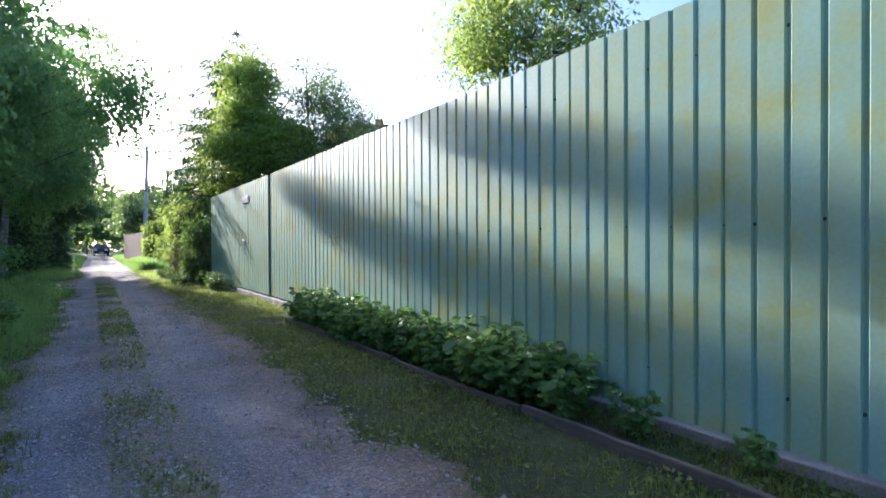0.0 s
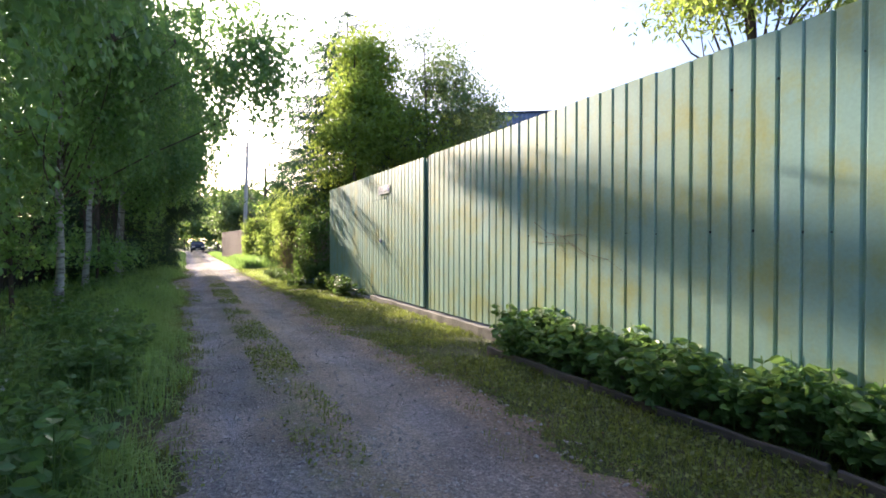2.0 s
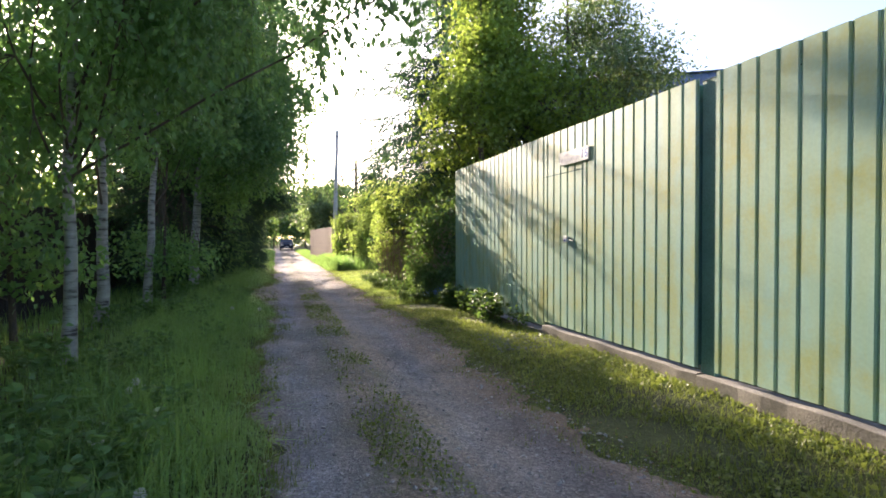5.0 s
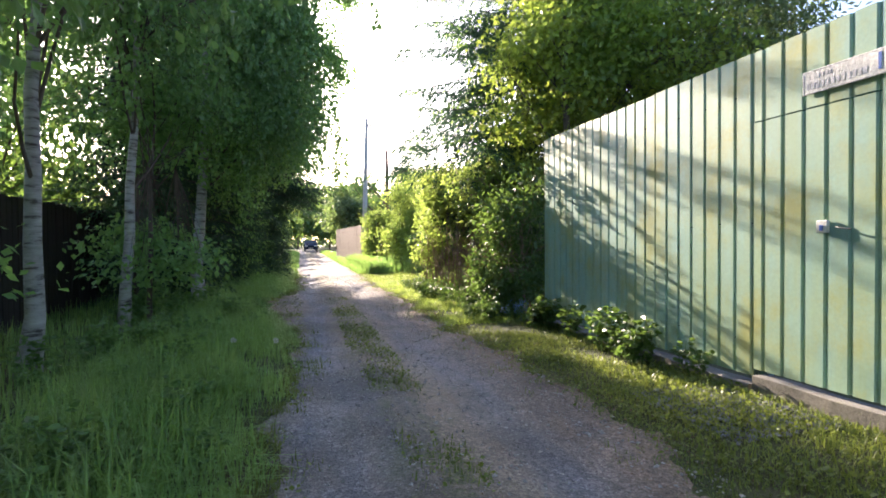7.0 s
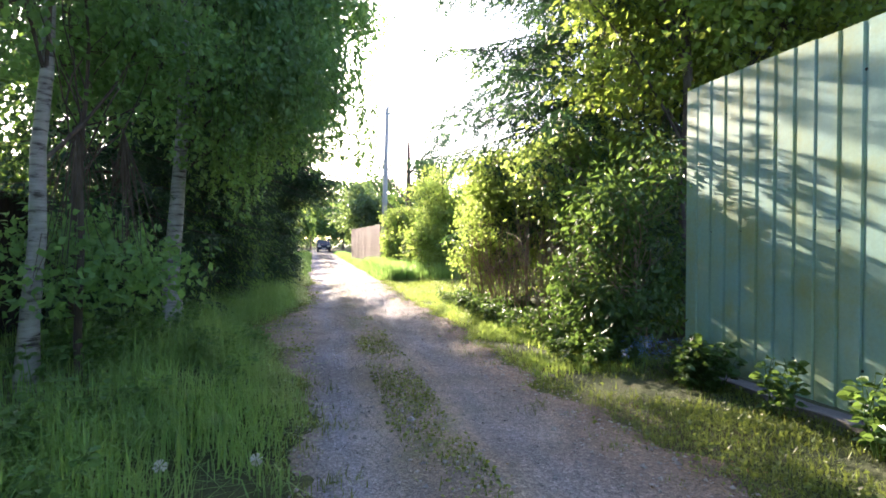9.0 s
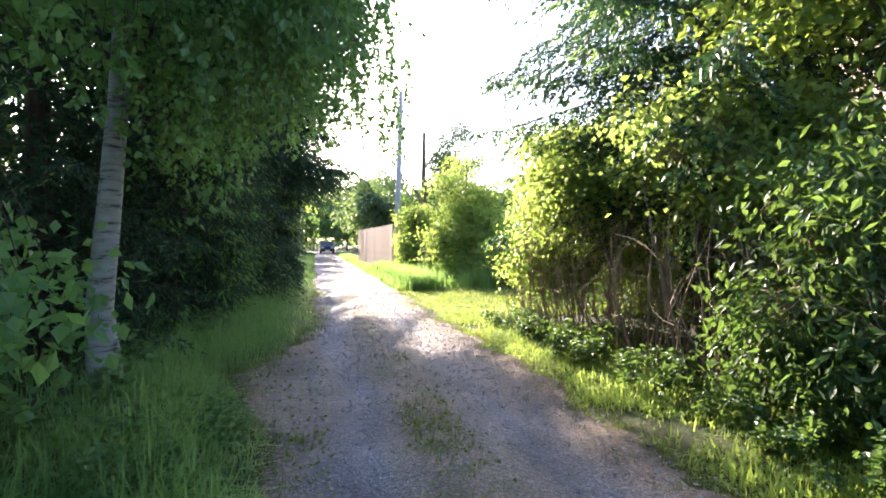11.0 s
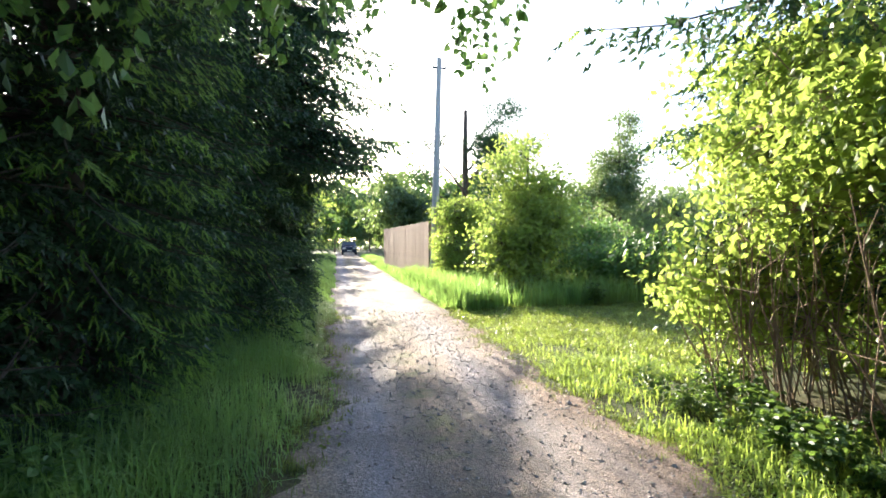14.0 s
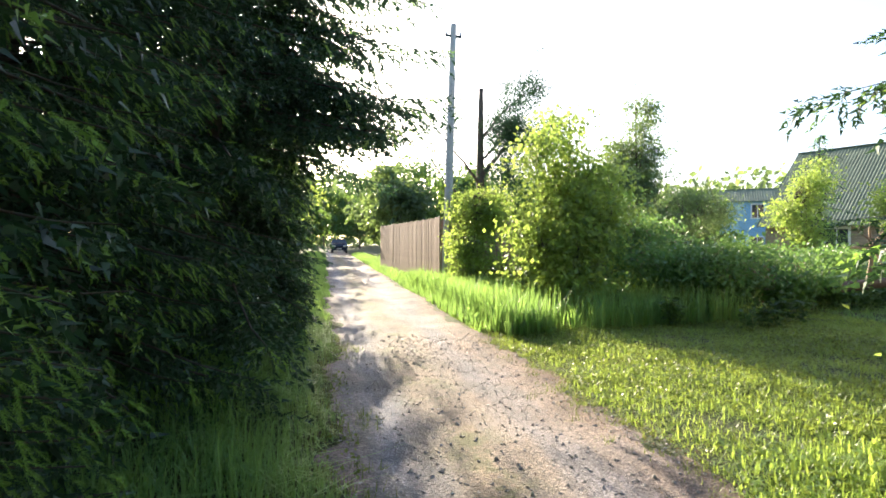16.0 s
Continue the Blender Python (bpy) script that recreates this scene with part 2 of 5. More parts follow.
M_BLUE = rough_mat("blue_sign_paint", (0.03, 0.10, 0.42), (0.05, 0.14, 0.52), 8.0, 0.45)
M_GREYINK = rough_mat("faded_grey_lettering", (0.54, 0.55, 0.60), (0.66, 0.66, 0.70), 20.0, 0.6)
M_BRICK = rough_mat("chimney_brick", (0.20, 0.09, 0.06), (0.33, 0.16, 0.11), 9.0, 0.9)
M_CARPAINT = rough_mat("dark_blue_car_paint", (0.015, 0.02, 0.04), (0.03, 0.04, 0.07), 2.0, 0.25)
M_RUBBER = rough_mat("black_rubber", (0.012, 0.012, 0.012), (0.03, 0.03, 0.03), 9.0, 0.8)
M_FLOWER = leaf_mat("blue_petals", (0.10, 0.18, 0.50), (0.20, 0.32, 0.68), (0.2, 0.3, 0.6), 0.3)
M_PUFF = leaf_mat("seed_head_fluff", (0.55, 0.55, 0.5), (0.7, 0.7, 0.66), (0.6, 0.6, 0.55), 0.4, 0.9)
M_GLASS, _nt, _b = shader("window_glass")
_b.inputs["Base Color"].default_value = (0.03, 0.04, 0.05, 1)
_b.inputs["Roughness"].default_value = 0.05

# ---- building blocks ----


def link_mesh(name, me, mat, parent=None, label=""):
    me.materials.append(mat)
    ob = new(name, me)
    ob.parent = parent
    if label:
        tagged(ob, label)
    return ob


def part(name, bm, mat, parent=None, label="", smooth=False):
    me = bpy.data.meshes.new(name)
    bm.to_mesh(me)
    bm.free()
    if smooth:
        me.polygons.foreach_set("use_smooth", [True] * len(me.polygons))
    return link_mesh(name, me, mat, parent, label)


def thing(name, label, category, m=None, group="", kind=""):
    ob = new(name)
    ob.empty_display_size = 0.1
    if m is not None:
        ob.matrix_basis = m
    return tagged(ob, label, category, group, kind)


def np_mesh(name, v, f, smooth=False):
    """A mesh from an array of places and an array of faces with one number of corners."""
    me = bpy.data.meshes.new(name)
    v, f = np.asarray(v, dtype=np.float32), np.asarray(f, dtype=np.int32)
    n, k = f.shape
    me.vertices.add(len(v))
    me.vertices.foreach_set("co", v.ravel())
    me.loops.add(n * k)
    me.loops.foreach_set("vertex_index", f.ravel())
    me.polygons.add(n)
    me.polygons.foreach_set("loop_start", np.arange(0, n * k, k, dtype=np.int32))
    me.polygons.foreach_set("use_smooth", np.full(n, bool(smooth)))
    me.update(calc_edges=True)
    return me


def box(bm, x0, x1, y0, y1, z0, z1, bevel=0.0):
    r = bmesh.ops.create_cube(bm, size=1.0, matrix=Matrix.Translation(((x0 + x1) / 2, (y0 + y1) / 2, (z0 + z1) / 2)) @ Matrix.Diagonal((x1 - x0, y1 - y0, z1 - z0, 1)))
    if bevel:
        es = list({e for v in r["verts"] for e in v.link_edges})
        bmesh.ops.bevel(bm, geom=es, offset=bevel, segments=1, affect='EDGES')


def unit(v):
    return v / np.maximum(np.linalg.norm(v, axis=-1, keepdims=True), 1e-9)


class Tubes:
    """Collects tapered tubes into one mesh."""

    def __init__(self, sides=6):
        self.v, self.f, self.n, self.sides = [], [], 0, sides

    def add(self, pts, radii):
        pts, s = np.asarray(pts, float), self.sides
        k = len(pts)
        tang = unit(np.gradient(pts, axis=0))
        ref = np.array([0.9, 0.3, 0.1]) if abs(tang[0][2]) > 0.8 else np.array([0.0, 0.1, 1.0])
        a = unit(np.cross(tang, ref))
        b = np.cross(tang, a)
        ang = np.arange(s) * 2 * math.pi / s
        ring = pts[:, None] + np.asarray(radii, float)[:, None, None] * (np.cos(ang)[None, :, None] * a[:, None] + np.sin(ang)[None, :, None] * b[:, None])
        self.v.append(ring.reshape(-1, 3))
        i = np.arange(k - 1)[:, None] * s + np.arange(s)[None]
        j = np.arange(k - 1)[:, None] * s + (np.arange(s)[None] + 1) % s
        self.f.append(np.stack([i, j, j + s, i + s], -1).reshape(-1, 4) + self.n)
        self.n += k * s

    def mesh(self, name):
        return np_mesh(name, np.concatenate(self.v), np.concatenate(self.f), True)


# outlines of one leaf, along its length and across it; two halves that fold on the midrib
LEAF_OVAL = [(0.0, 0.0), (0.3, 0.36), (0.7, 0.28), (1.0, 0.0)]
LEAF_LONG = [(0.0, 0.0), (0.35, 0.20), (0.7, 0.14), (1.0, 0.0)]
LEAF_DIAMOND = [(0.0, 0.0), (0.35, 0.42), (0.8, 0.16), (1.0, 0.0)]


def leaves(name, places, along, size, rng, outline=LEAF_OVAL, fold=0.25, fine=False):
    """A mesh of leaves: each at its place, growing along a direction, with a size of its own."""
    n = len(places)
    along = unit(along)
    side = unit(np.cross(along, unit(rng.normal(size=(n, 3)) + np.array([0, 0, 1.2]))))
    up = np.cross(side, along)
    o = np.array(outline)
    size = np.broadcast_to(size, (n,))[:, None]
    if not fine:
        u, w = (o[1] + o[2]) / 2
        w *= 1.15
        v = np.stack([places] + [places + size * (uu * along + sg * w * side + fold * abs(sg) * w * up) for uu, sg in ((u, 1), (1.0, 0), (u * 0.85, -1))], 1)
        return np_mesh(name, v.reshape(-1, 3), np.arange(n * 4).reshape(-1, 4))
    rows = [places, places + size * along]
    for sgn in (1, -1):
        for u, w in o[1:-1]:
            rows.append(places + size * (u * along + sgn * w * side + fold * w * up))
    v = np.stack(rows, 1)
    f = np.array([[0, 2, 3, 1], [0, 1, 5, 4]])
    faces = (np.arange(n)[:, None, None] * 6 + f[None]).reshape(-1, 4)
    return np_mesh(name, v.reshape(-1, 3), faces)


def rise(x, y):
    """The height of the ground: wheel tracks in the lane, banks beside it, small unevenness."""
    x, y = np.asarray(x, float), np.asarray(y, float)
    z = -0.10 + 0.0 * x
    z = z - 0.03 * np.exp(-((x + 0.42) / 0.25) ** 2) - 0.03 * np.exp(-((x - 0.75) / 0.28) ** 2) + 0.012 * np.exp(-((x - 0.1) / 0.2) ** 2)
    z = z + 0.06 * np.clip((-0.9 - x) / 0.8, 0, 1) + 0.03 * np.clip((x - 1.6) / 0.6, 0, 1)
    w = 0.012 * np.sin(2.1 * x + 0.7 * y) + 0.010 * np.sin(1.3 * y - 0.9 * x + 1) + 0.006 * np.sin(5.1 * y + 3.3 * x)
    far = np.clip((np.abs(x) - 12) / 30, 0, 1)
    return z + w + far * 0.5 * np.sin(0.05 * x + 0.03 * y)


def lane_edge(y, side):
    y = np.asarray(y, float)
    wob = 0.09 * np.sin(0.9 * y + side) + 0.06 * np.sin(2.7 * y + 2 * side) + 0.05 * np.sin(5.3 * y + side) + 0.03 * np.sin(13.1 * y + 3 * side)
    bay = 0.6 * np.exp(-((y - 21.2) / 1.9) ** 2)          # trodden bay under the hanging birch
    return (-0.82 + wob - bay) if side < 0 else (1.48 + wob)


def spread(a, b, fine, n):
    """Grid lines: dense between a and b, ever wider outside."""
    mid = np.arange(a, b + 1e-6, fine)
    out = np.cumsum(fine * 1.22 ** np.arange(1, n))
    return np.concatenate([a - out[::-1], mid, b + out])


def grid_mesh(name, xs, ys, zfun):
    X, Y = np.meshgrid(xs, ys)
    v = np.stack([X, Y, zfun(X, Y)], -1).reshape(-1, 3)
    nx, ny = len(xs), len(ys)
    i = (np.arange(ny - 1)[:, None] * nx + np.arange(nx - 1)[None]).ravel()
    return np_mesh(name, v, np.stack([i, i + 1, i + nx + 1, i + nx], -1), True)


# ---- ground and lane ----
ground = link_mesh("ground", grid_mesh("ground", spread(-6, 14, 0.2, 36), spread(-4, 44, 0.25, 36), rise), M_GROUND)
tagged(ground, "dark soil and thin turf of the verges", "ground", kind="structure")


def lane():
    ys = np.concatenate([np.arange(-25, 30, 0.07), np.arange(30, 95, 0.2)])
    t = np.linspace(0, 1, 56)
    L, R = lane_edge(ys, -1) - 0.22, lane_edge(ys, 1) + 0.22
    X = L[:, None] + (R - L)[:, None] * t[None]
    Y = np.repeat(ys[:, None], len(t), 1)
    inward = np.minimum(X - L[:, None], R[:, None] - X)
    rg = np.random.default_rng(5)
    rag = 0.5 * np.sin(11 * X + 7 * Y) + 0.6 * np.sin(5.3 * Y - 4 * X) + 0.5 * np.sin(23 * Y + 3 * X) + rg.normal(size=X.shape) * 0.6
    Z = rise(X, Y) + 0.012 - 0.045 * np.clip(1 - inward / 0.36, 0, 1) + 0.011 * rag * np.clip(1 - inward / 0.6, 0, 1) + rg.normal(size=X.shape) * 0.0015
    v = np.stack([X, Y, Z], -1).reshape(-1, 3)
    nx = len(t)
    i = (np.arange(len(ys) - 1)[:, None] * nx + np.arange(nx - 1)[None]).ravel()
    ob = link_mesh("road", np_mesh("road", v, np.stack([i, i + 1, i + nx + 1, i + nx], -1), True), M_GRAVEL)
    tagged(ob, "worn grey gravel lane with wheel tracks and mossy middle", "road", kind="structure")


lane()

# ---- the green metal fence, the gate and the wicket ----
FX, TOP, PITCH = 2.91, 2.69, 0.169


def sheet_mesh(name, y0, y1, z0, z1, x=FX, wave=0.015):
    """A ribbed steel sheet from y0 to y1: wide flat ribs with narrow grooves, 3 mm thick."""
    prof, y = [], y0
    while y < y1 - 1e-6:
        for d, dx in ((0.0, wave), (0.016, wave), (0.027, 0.0), (0.159, 0.0)):
            if y + d <= y1:
                prof.append((y + d, dx))
        y += PITCH
    prof.append((y1, prof[-1][1]))
    p = np.array(prof)
    k = len(p)
    ring = []
    for off in (0.0, 0.003):
        for z in (z0, z1):
            ring.append(np.stack([x + p[:, 1] + off, p[:, 0], np.full(k, z)], -1))
    v = np.concatenate(ring)                  # front low, front high, back low, back high
    i = np.arange(k - 1)
    f = [np.stack([i + k, i + k + 1, i + 1, i], -1), np.stack([i + 2 * k, i + 2 * k + 1, i + 3 * k + 1, i + 3 * k], -1),
         np.stack([i + k, i + 3 * k, i + 3 * k + 1, i + k + 1], -1), np.stack([i, i + 1, i + 2 * k + 1, i + 2 * k], -1),
         np.array([[0, 2 * k, 3 * k, k], [k - 1, 2 * k - 1, 4 * k - 1, 3 * k - 1]])]
    return np_mesh(name, v, np.concatenate(f))


def screw_mesh():
    bm = bmesh.new()
    bmesh.ops.create_cone(bm, cap_ends=True, segments=8, radius1=0.011, radius2=0.011, depth=0.003, matrix=pose(0, 0, 0, 0, -90, 0))
    bmesh.ops.create_cone(bm, cap_ends=True, segments=6, radius1=0.006, radius2=0.005, depth=0.008, matrix=pose(-0.005, 0, 0, 0, -90, 0))
    me = bpy.data.meshes.new("screw")
    bm.to_mesh(me)
    bm.free()
    me.materials.append(M_STEEL)
    return me


SCREW = screw_mesh()


def screws(parent, y0, y1, heights, rng, every=2):
    k = 0
    y = y0 + 0.015
    while y < y1:
        for z in heights:
            if (k + int(z * 10)) % every == 0 and rng.random() < 0.85:
                s = new("screw", SCREW)
                s.parent = parent
                s.location = (FX + 0.017, y - 0.002, z + rng.uniform(-0.012, 0.012))
        y += PITCH
        k += 1


def fence_run(y0, y1, label):
    rng = random.Random(int(y0 * 10) + 50)
    run = thing("metal_fence", label, "fence", group="ribbed fence runs")
    y = y0
    k = 0
    while y < y1 - 0.05:
        ye = min(y + 7 * PITCH, y1)
        link_mesh("steel_sheet", sheet_mesh("steel_sheet", y, ye, 0.03 + rng.uniform(-0.01, 0.012), TOP + rng.uniform(-0.006, 0.006), FX + (k % 2) * 0.0035), M_FENCE, run)
        screws(run, y, ye, (0.32, 1.29, 2.36), rng)
        y, k = ye, k + 1
    for z in (0.32, 1.29, 2.36):
        bm = bmesh.new()
        box(bm, FX + 0.032, FX + 0.07, y0, y1, z - 0.02, z + 0.02, 0.004)
        part("rail", bm, M_GAP, run)
    n = max(1, round((y1 - y0) / 2.6))
    for i in range(n + 1):
        yy = y0 + 0.05 + (y1 - y0 - 0.1) * i / n
        bm = bmesh.new()
        box(bm, FX + 0.072, FX + 0.132, yy - 0.03, yy + 0.03, -0.35, TOP - 0.08, 0.006)
        part("post", bm, M_GAP, run)
    return run


fence_run(8.245 - 68 * PITCH, 8.245, "pale green ribbed steel fence above a bed of leafy plants")
fence_run(13.80, 17.52, "pale green ribbed steel fence ending beside a thicket")


def gate_leaf(y0, y1, label, z0=0.10, z1=TOP - 0.01):
    g = thing("gate_leaf", label, "gate", group="leaves of the driveway gate")
    rng = random.Random(int(y0 * 7))
    link_mesh("steel_sheet", sheet_mesh("steel_sheet", y0, y1, z0, z1, FX - 0.004), M_FENCE, g)
    for z in (0.2, 1.27, 2.5):
        bm = bmesh.new()
        box(bm, FX + 0.03, FX + 0.07, y0 + 0.01, y1 - 0.01, z - 0.02, z + 0.02, 0.004)
        part("rail", bm, M_GAP, g)
    for yy in (y0 + 0.03, y1 - 0.03):
        bm = bmesh.new()
        box(bm, FX + 0.03, FX + 0.07, yy - 0.02, yy + 0.02, z0 + 0.02, z1 - 0.05, 0.004)
        part("stile", bm, M_GAP, g)
    screws(g, y0, y1, (0.2, 2.5), rng, 4)
    return g


def steel_post(y, w, x0, x1, top, label):
    p = thing("gate_post", label, "post", group="gate posts")
    bm = bmesh.new()
    box(bm, x0, x1, y - w / 2, y + w / 2, -0.3, top, 0.006)
    part("tube", bm, M_GAP, p)
    bm = bmesh.new()
    box(bm, x0 - 0.004, x1 + 0.004, y - w / 2 - 0.004, y + w / 2 + 0.004, top, top + 0.006, 0.002)
    part("cap", bm, M_GAP, p)


gate_leaf(8.262, 10.86, "closed pale green ribbed steel gate leaf over a sill")
gate_leaf(11.06, 12.83, "closed green steel gate leaf beside the wicket")
steel_post(10.962, 0.16, FX + 0.028, FX + 0.175, TOP - 0.04, "dark green square steel post between the gate leaves")
steel_post(8.255, 0.08, FX + 0.074, FX + 0.154, TOP - 0.1, "dark green square steel post at the gate seam")
steel_post(13.77, 0.08, FX + 0.074, FX + 0.154, TOP - 0.05, "dark green square steel post beside the wicket")


def wicket():
    d = thing("wicket_door", "closed green ribbed steel wicket door with small lock", "door")
    link_mesh("panel", sheet_mesh("panel", 12.845, 13.785, 0.10, 2.115, FX - 0.002), M_FENCE, d)
    for y in (12.87, 13.76):
        bm = bmesh.new()
        box(bm, FX + 0.03, FX + 0.07, y - 0.02, y + 0.02, 0.12, 2.1, 0.004)
        part("stile", bm, M_GAP, d)
    bm = bmesh.new()
    box(bm, FX - 0.035, FX - 0.006, 13.16, 13.24, 1.21, 1.30, 0.005)
    lock = part("lock_box", bm, M_WHITE, d, "small pale lock box")
    bm = bmesh.new()
    box(bm, FX - 0.040, FX - 0.0355, 13.185, 13.215, 1.225, 1.265, 0.002)
    part("keyhole_plate", bm, M_BLUE, lock)
    t = Tubes(6)
    t.add([(FX - 0.004, 13.10, 1.25), (FX - 0.03, 13.10, 1.25), (FX - 0.033, 13.07, 1.243), (FX - 0.033, 13.0, 1.235)], [0.006] * 4)
    link_mesh("door_handle", t.mesh("door_handle"), M_STEEL, d)
    over = thing("transom_panel", "green ribbed steel panel above the wicket door", "panel")
    link_mesh("steel_sheet", sheet_mesh("steel_sheet", 12.845, 13.785, 2.127, TOP, FX), M_FENCE, over)
    bm = bmesh.new()
    box(bm, FX + 0.03, FX + 0.07, 12.845, 13.785, 2.11, 2.15, 0.004)
    part("rail", bm, M_GAP, over)


wicket()


def house_sign():
    s = thing("house_number_sign", "white metal house sign with blue number sixteen", "sign", pose(FX - 0.012, 13.03, 2.30, 90, 0, -90))
    bm = bmesh.new()
    box(bm, -0.33, 0.33, -0.085, 0.085, 0.0, 0.006, 0.002)
    part("plate", bm, M_WHITE, s)
    for k, (x0, x1, y0, y1) in enumerate(((-0.322, 0.322, 0.075, 0.079), (-0.322, 0.322, -0.079, -0.075), (-0.322, -0.318, -0.0745, 0.0745), (0.318, 0.322, -0.0745, 0.0745))):
        bm = bmesh.new()
        box(bm, x0, x1, y0, y1, 0.0062, 0.0075)
        part("border_line", bm, M_GREYINK, s)
    cu = bpy.data.curves.new("number", 'FONT')
    cu.body, cu.size, cu.extrude, cu.offset = "16", 0.155, 0.001, 0.002
    cu.align_x, cu.align_y = 'CENTER', 'CENTER'
    tmp = bpy.data.objects.new("number", cu)
    scene.collection.objects.link(tmp)
    me = bpy.data.meshes.new_from_object(tmp.evaluated_get(bpy.context.evaluated_depsgraph_get()))
    bpy.data.objects.remove(tmp)
    me.materials.clear()
    ob = link_mesh("number", me, M_BLUE, s, "blue number 16")
    ob.location = (0.23, 0.0, 0.0075)
    x = -0.30
    for k in range(12):
        bm = bmesh.new()
        box(bm, x, x + 0.026, -0.05, -0.004, 0.0062, 0.0075)
        part("letter_bar", bm, M_GREYINK, s)
        x += 0.0355
    x = -0.22
    for k in range(4):
        bm = bmesh.new()
        box(bm, x, x + 0.018, 0.022, 0.05, 0.0062, 0.0075)
        part("letter_bar", bm, M_GREYINK, s)
        x += 0.028


house_sign()


def uneven_board(name, x0, x1, y0, y1, z0, z1, mat, label, category, seed, group=""):
    rng = random.Random(seed)
    bm = bmesh.new()
    n = max(2, int((y1 - y0) / 0.2))
    rows = []
    for i in range(n + 1):
        y = y0 + (y1 - y0) * i / n
        d, e = rng.uniform(-0.006, 0.006), rng.uniform(-0.008, 0.006)
        rows.append([bm.verts.new(p) for p in ((x0 + d, y, z0), (x1 + d, y, z0), (x1 + d, y, z1 + e - 0.006), (x1 + d - 0.006, y, z1 + e), (x0 + d + 0.006, y, z1 + e), (x0 + d, y, z1 + e - 0.006))])
    for a, b in zip(rows, rows[1:]):
        for i in range(6):
            bm.faces.new((a[i], a[(i + 1) % 6], b[(i + 1) % 6], b[i]))
    bm.faces.new(rows[0][::-1])
    bm.faces.new(rows[-1])
    bmesh.ops.recalc_face_normals(bm, faces=bm.faces)
    return tagged(part(name, bm, mat), label, category, group)


uneven_board("concrete_sill", FX - 0.07, FX + 0.10, 8.30, 10.99, -0.3, 0.062, M_CONCRETE, "grey weathered concrete sill under the gate", "sill", 1, "sill blocks")
uneven_board("concrete_sill", FX - 0.065, FX + 0.10, 11.01, 13.74, -0.3, 0.06, M_CONCRETE, "grey weathered concrete sill under the gate", "sill", 2, "sill blocks")
uneven_board("concrete_footing", FX - 0.04, FX + 0.14, 13.80, 17.3, -0.3, -0.03, M_CONCRETE, "rough concrete footing under the fence end", "footing", 3)
uneven_board("concrete_footing", FX - 0.03, FX + 0.14, -3.2, 8.28, -0.3, 0.01, M_CONCRETE, "rough concrete footing behind the plant bed", "footing", 4)
for k, (a, b) in enumerate(((-3.4, -1.5), (-1.47, 0.55), (0.6, 2.62), (2.66, 4.55), (4.6, 6.4), (6.44, 8.08))):
    uneven_board("bed_edging_board", 2.33, 2.37, a, b, -0.25, 0.0 + 0.01 * (k % 3), M_PLANK, "old grey plank edging the plant bed", "edging board", 10 + k, "boards edging the plant bed")


# ---- trees ----


def curve_pts(a, b, bend, rng, n=6):
    a, b = np.asarray(a, float), np.asarray(b, float)
    t = np.linspace(0, 1, n)[:, None]
    p = a + (b - a) * t
    side = rng.normal(size=3) * bend
    return p + np.sin(t * math.pi) * side + rng.normal(size=p.shape) * bend * 0.15 * np.sin(t * math.pi)


def inside(blobs, n, rng, shell=0.55):
    """Random places in clumps that make up a set of ellipsoids, with gaps between the clumps."""
    b = np.array(blobs, float)
    clumps = []
    for c in b:
        k = max(7, int(9 * (c[3] * c[4] * c[5]) ** 0.45))
        d = unit(rng.normal(size=(k, 3)))
        r = (rng.random((k, 1)) * 0.6 + 0.3)
        at = c[:3] + d * r * c[3:6]
        sz = c[3:6] * rng.uniform(0.24, 0.46, (k, 1))
        clumps.append(np.concatenate([at, sz], 1))
    clumps = np.concatenate(clumps)
    vol = (clumps[:, 3] * clumps[:, 4] * clumps[:, 5]) ** 0.8
    pick = clumps[rng.choice(len(clumps), size=n, p=vol / vol.sum())]
    d = unit(rng.normal(size=(n, 3)))
    r = (shell * 0.6 + (1 - shell * 0.6) * rng.random((n, 1))) ** 0.7
    stray = np.where(rng.random((n, 1)) < 0.08, 1.5, 1.0)
    return pick[:, :3] + d * r * stray * pick[:, 3:6]


def in_lane(p):
    """Where branches are cut back: the open space above the lane up to head height and a little more."""
    x, y, z = p[..., 0], p[..., 1], p[..., 2]
    return (x > -1.5 - 0.25 * np.clip(1.6 - z, 0, 1)) & (x < 2.05) & (z < np.where(x < 0.2, 2.3, 2.75)) & (y < 25.5) | (x > -1.1) & (x < 2.2) & (z < 2.2)


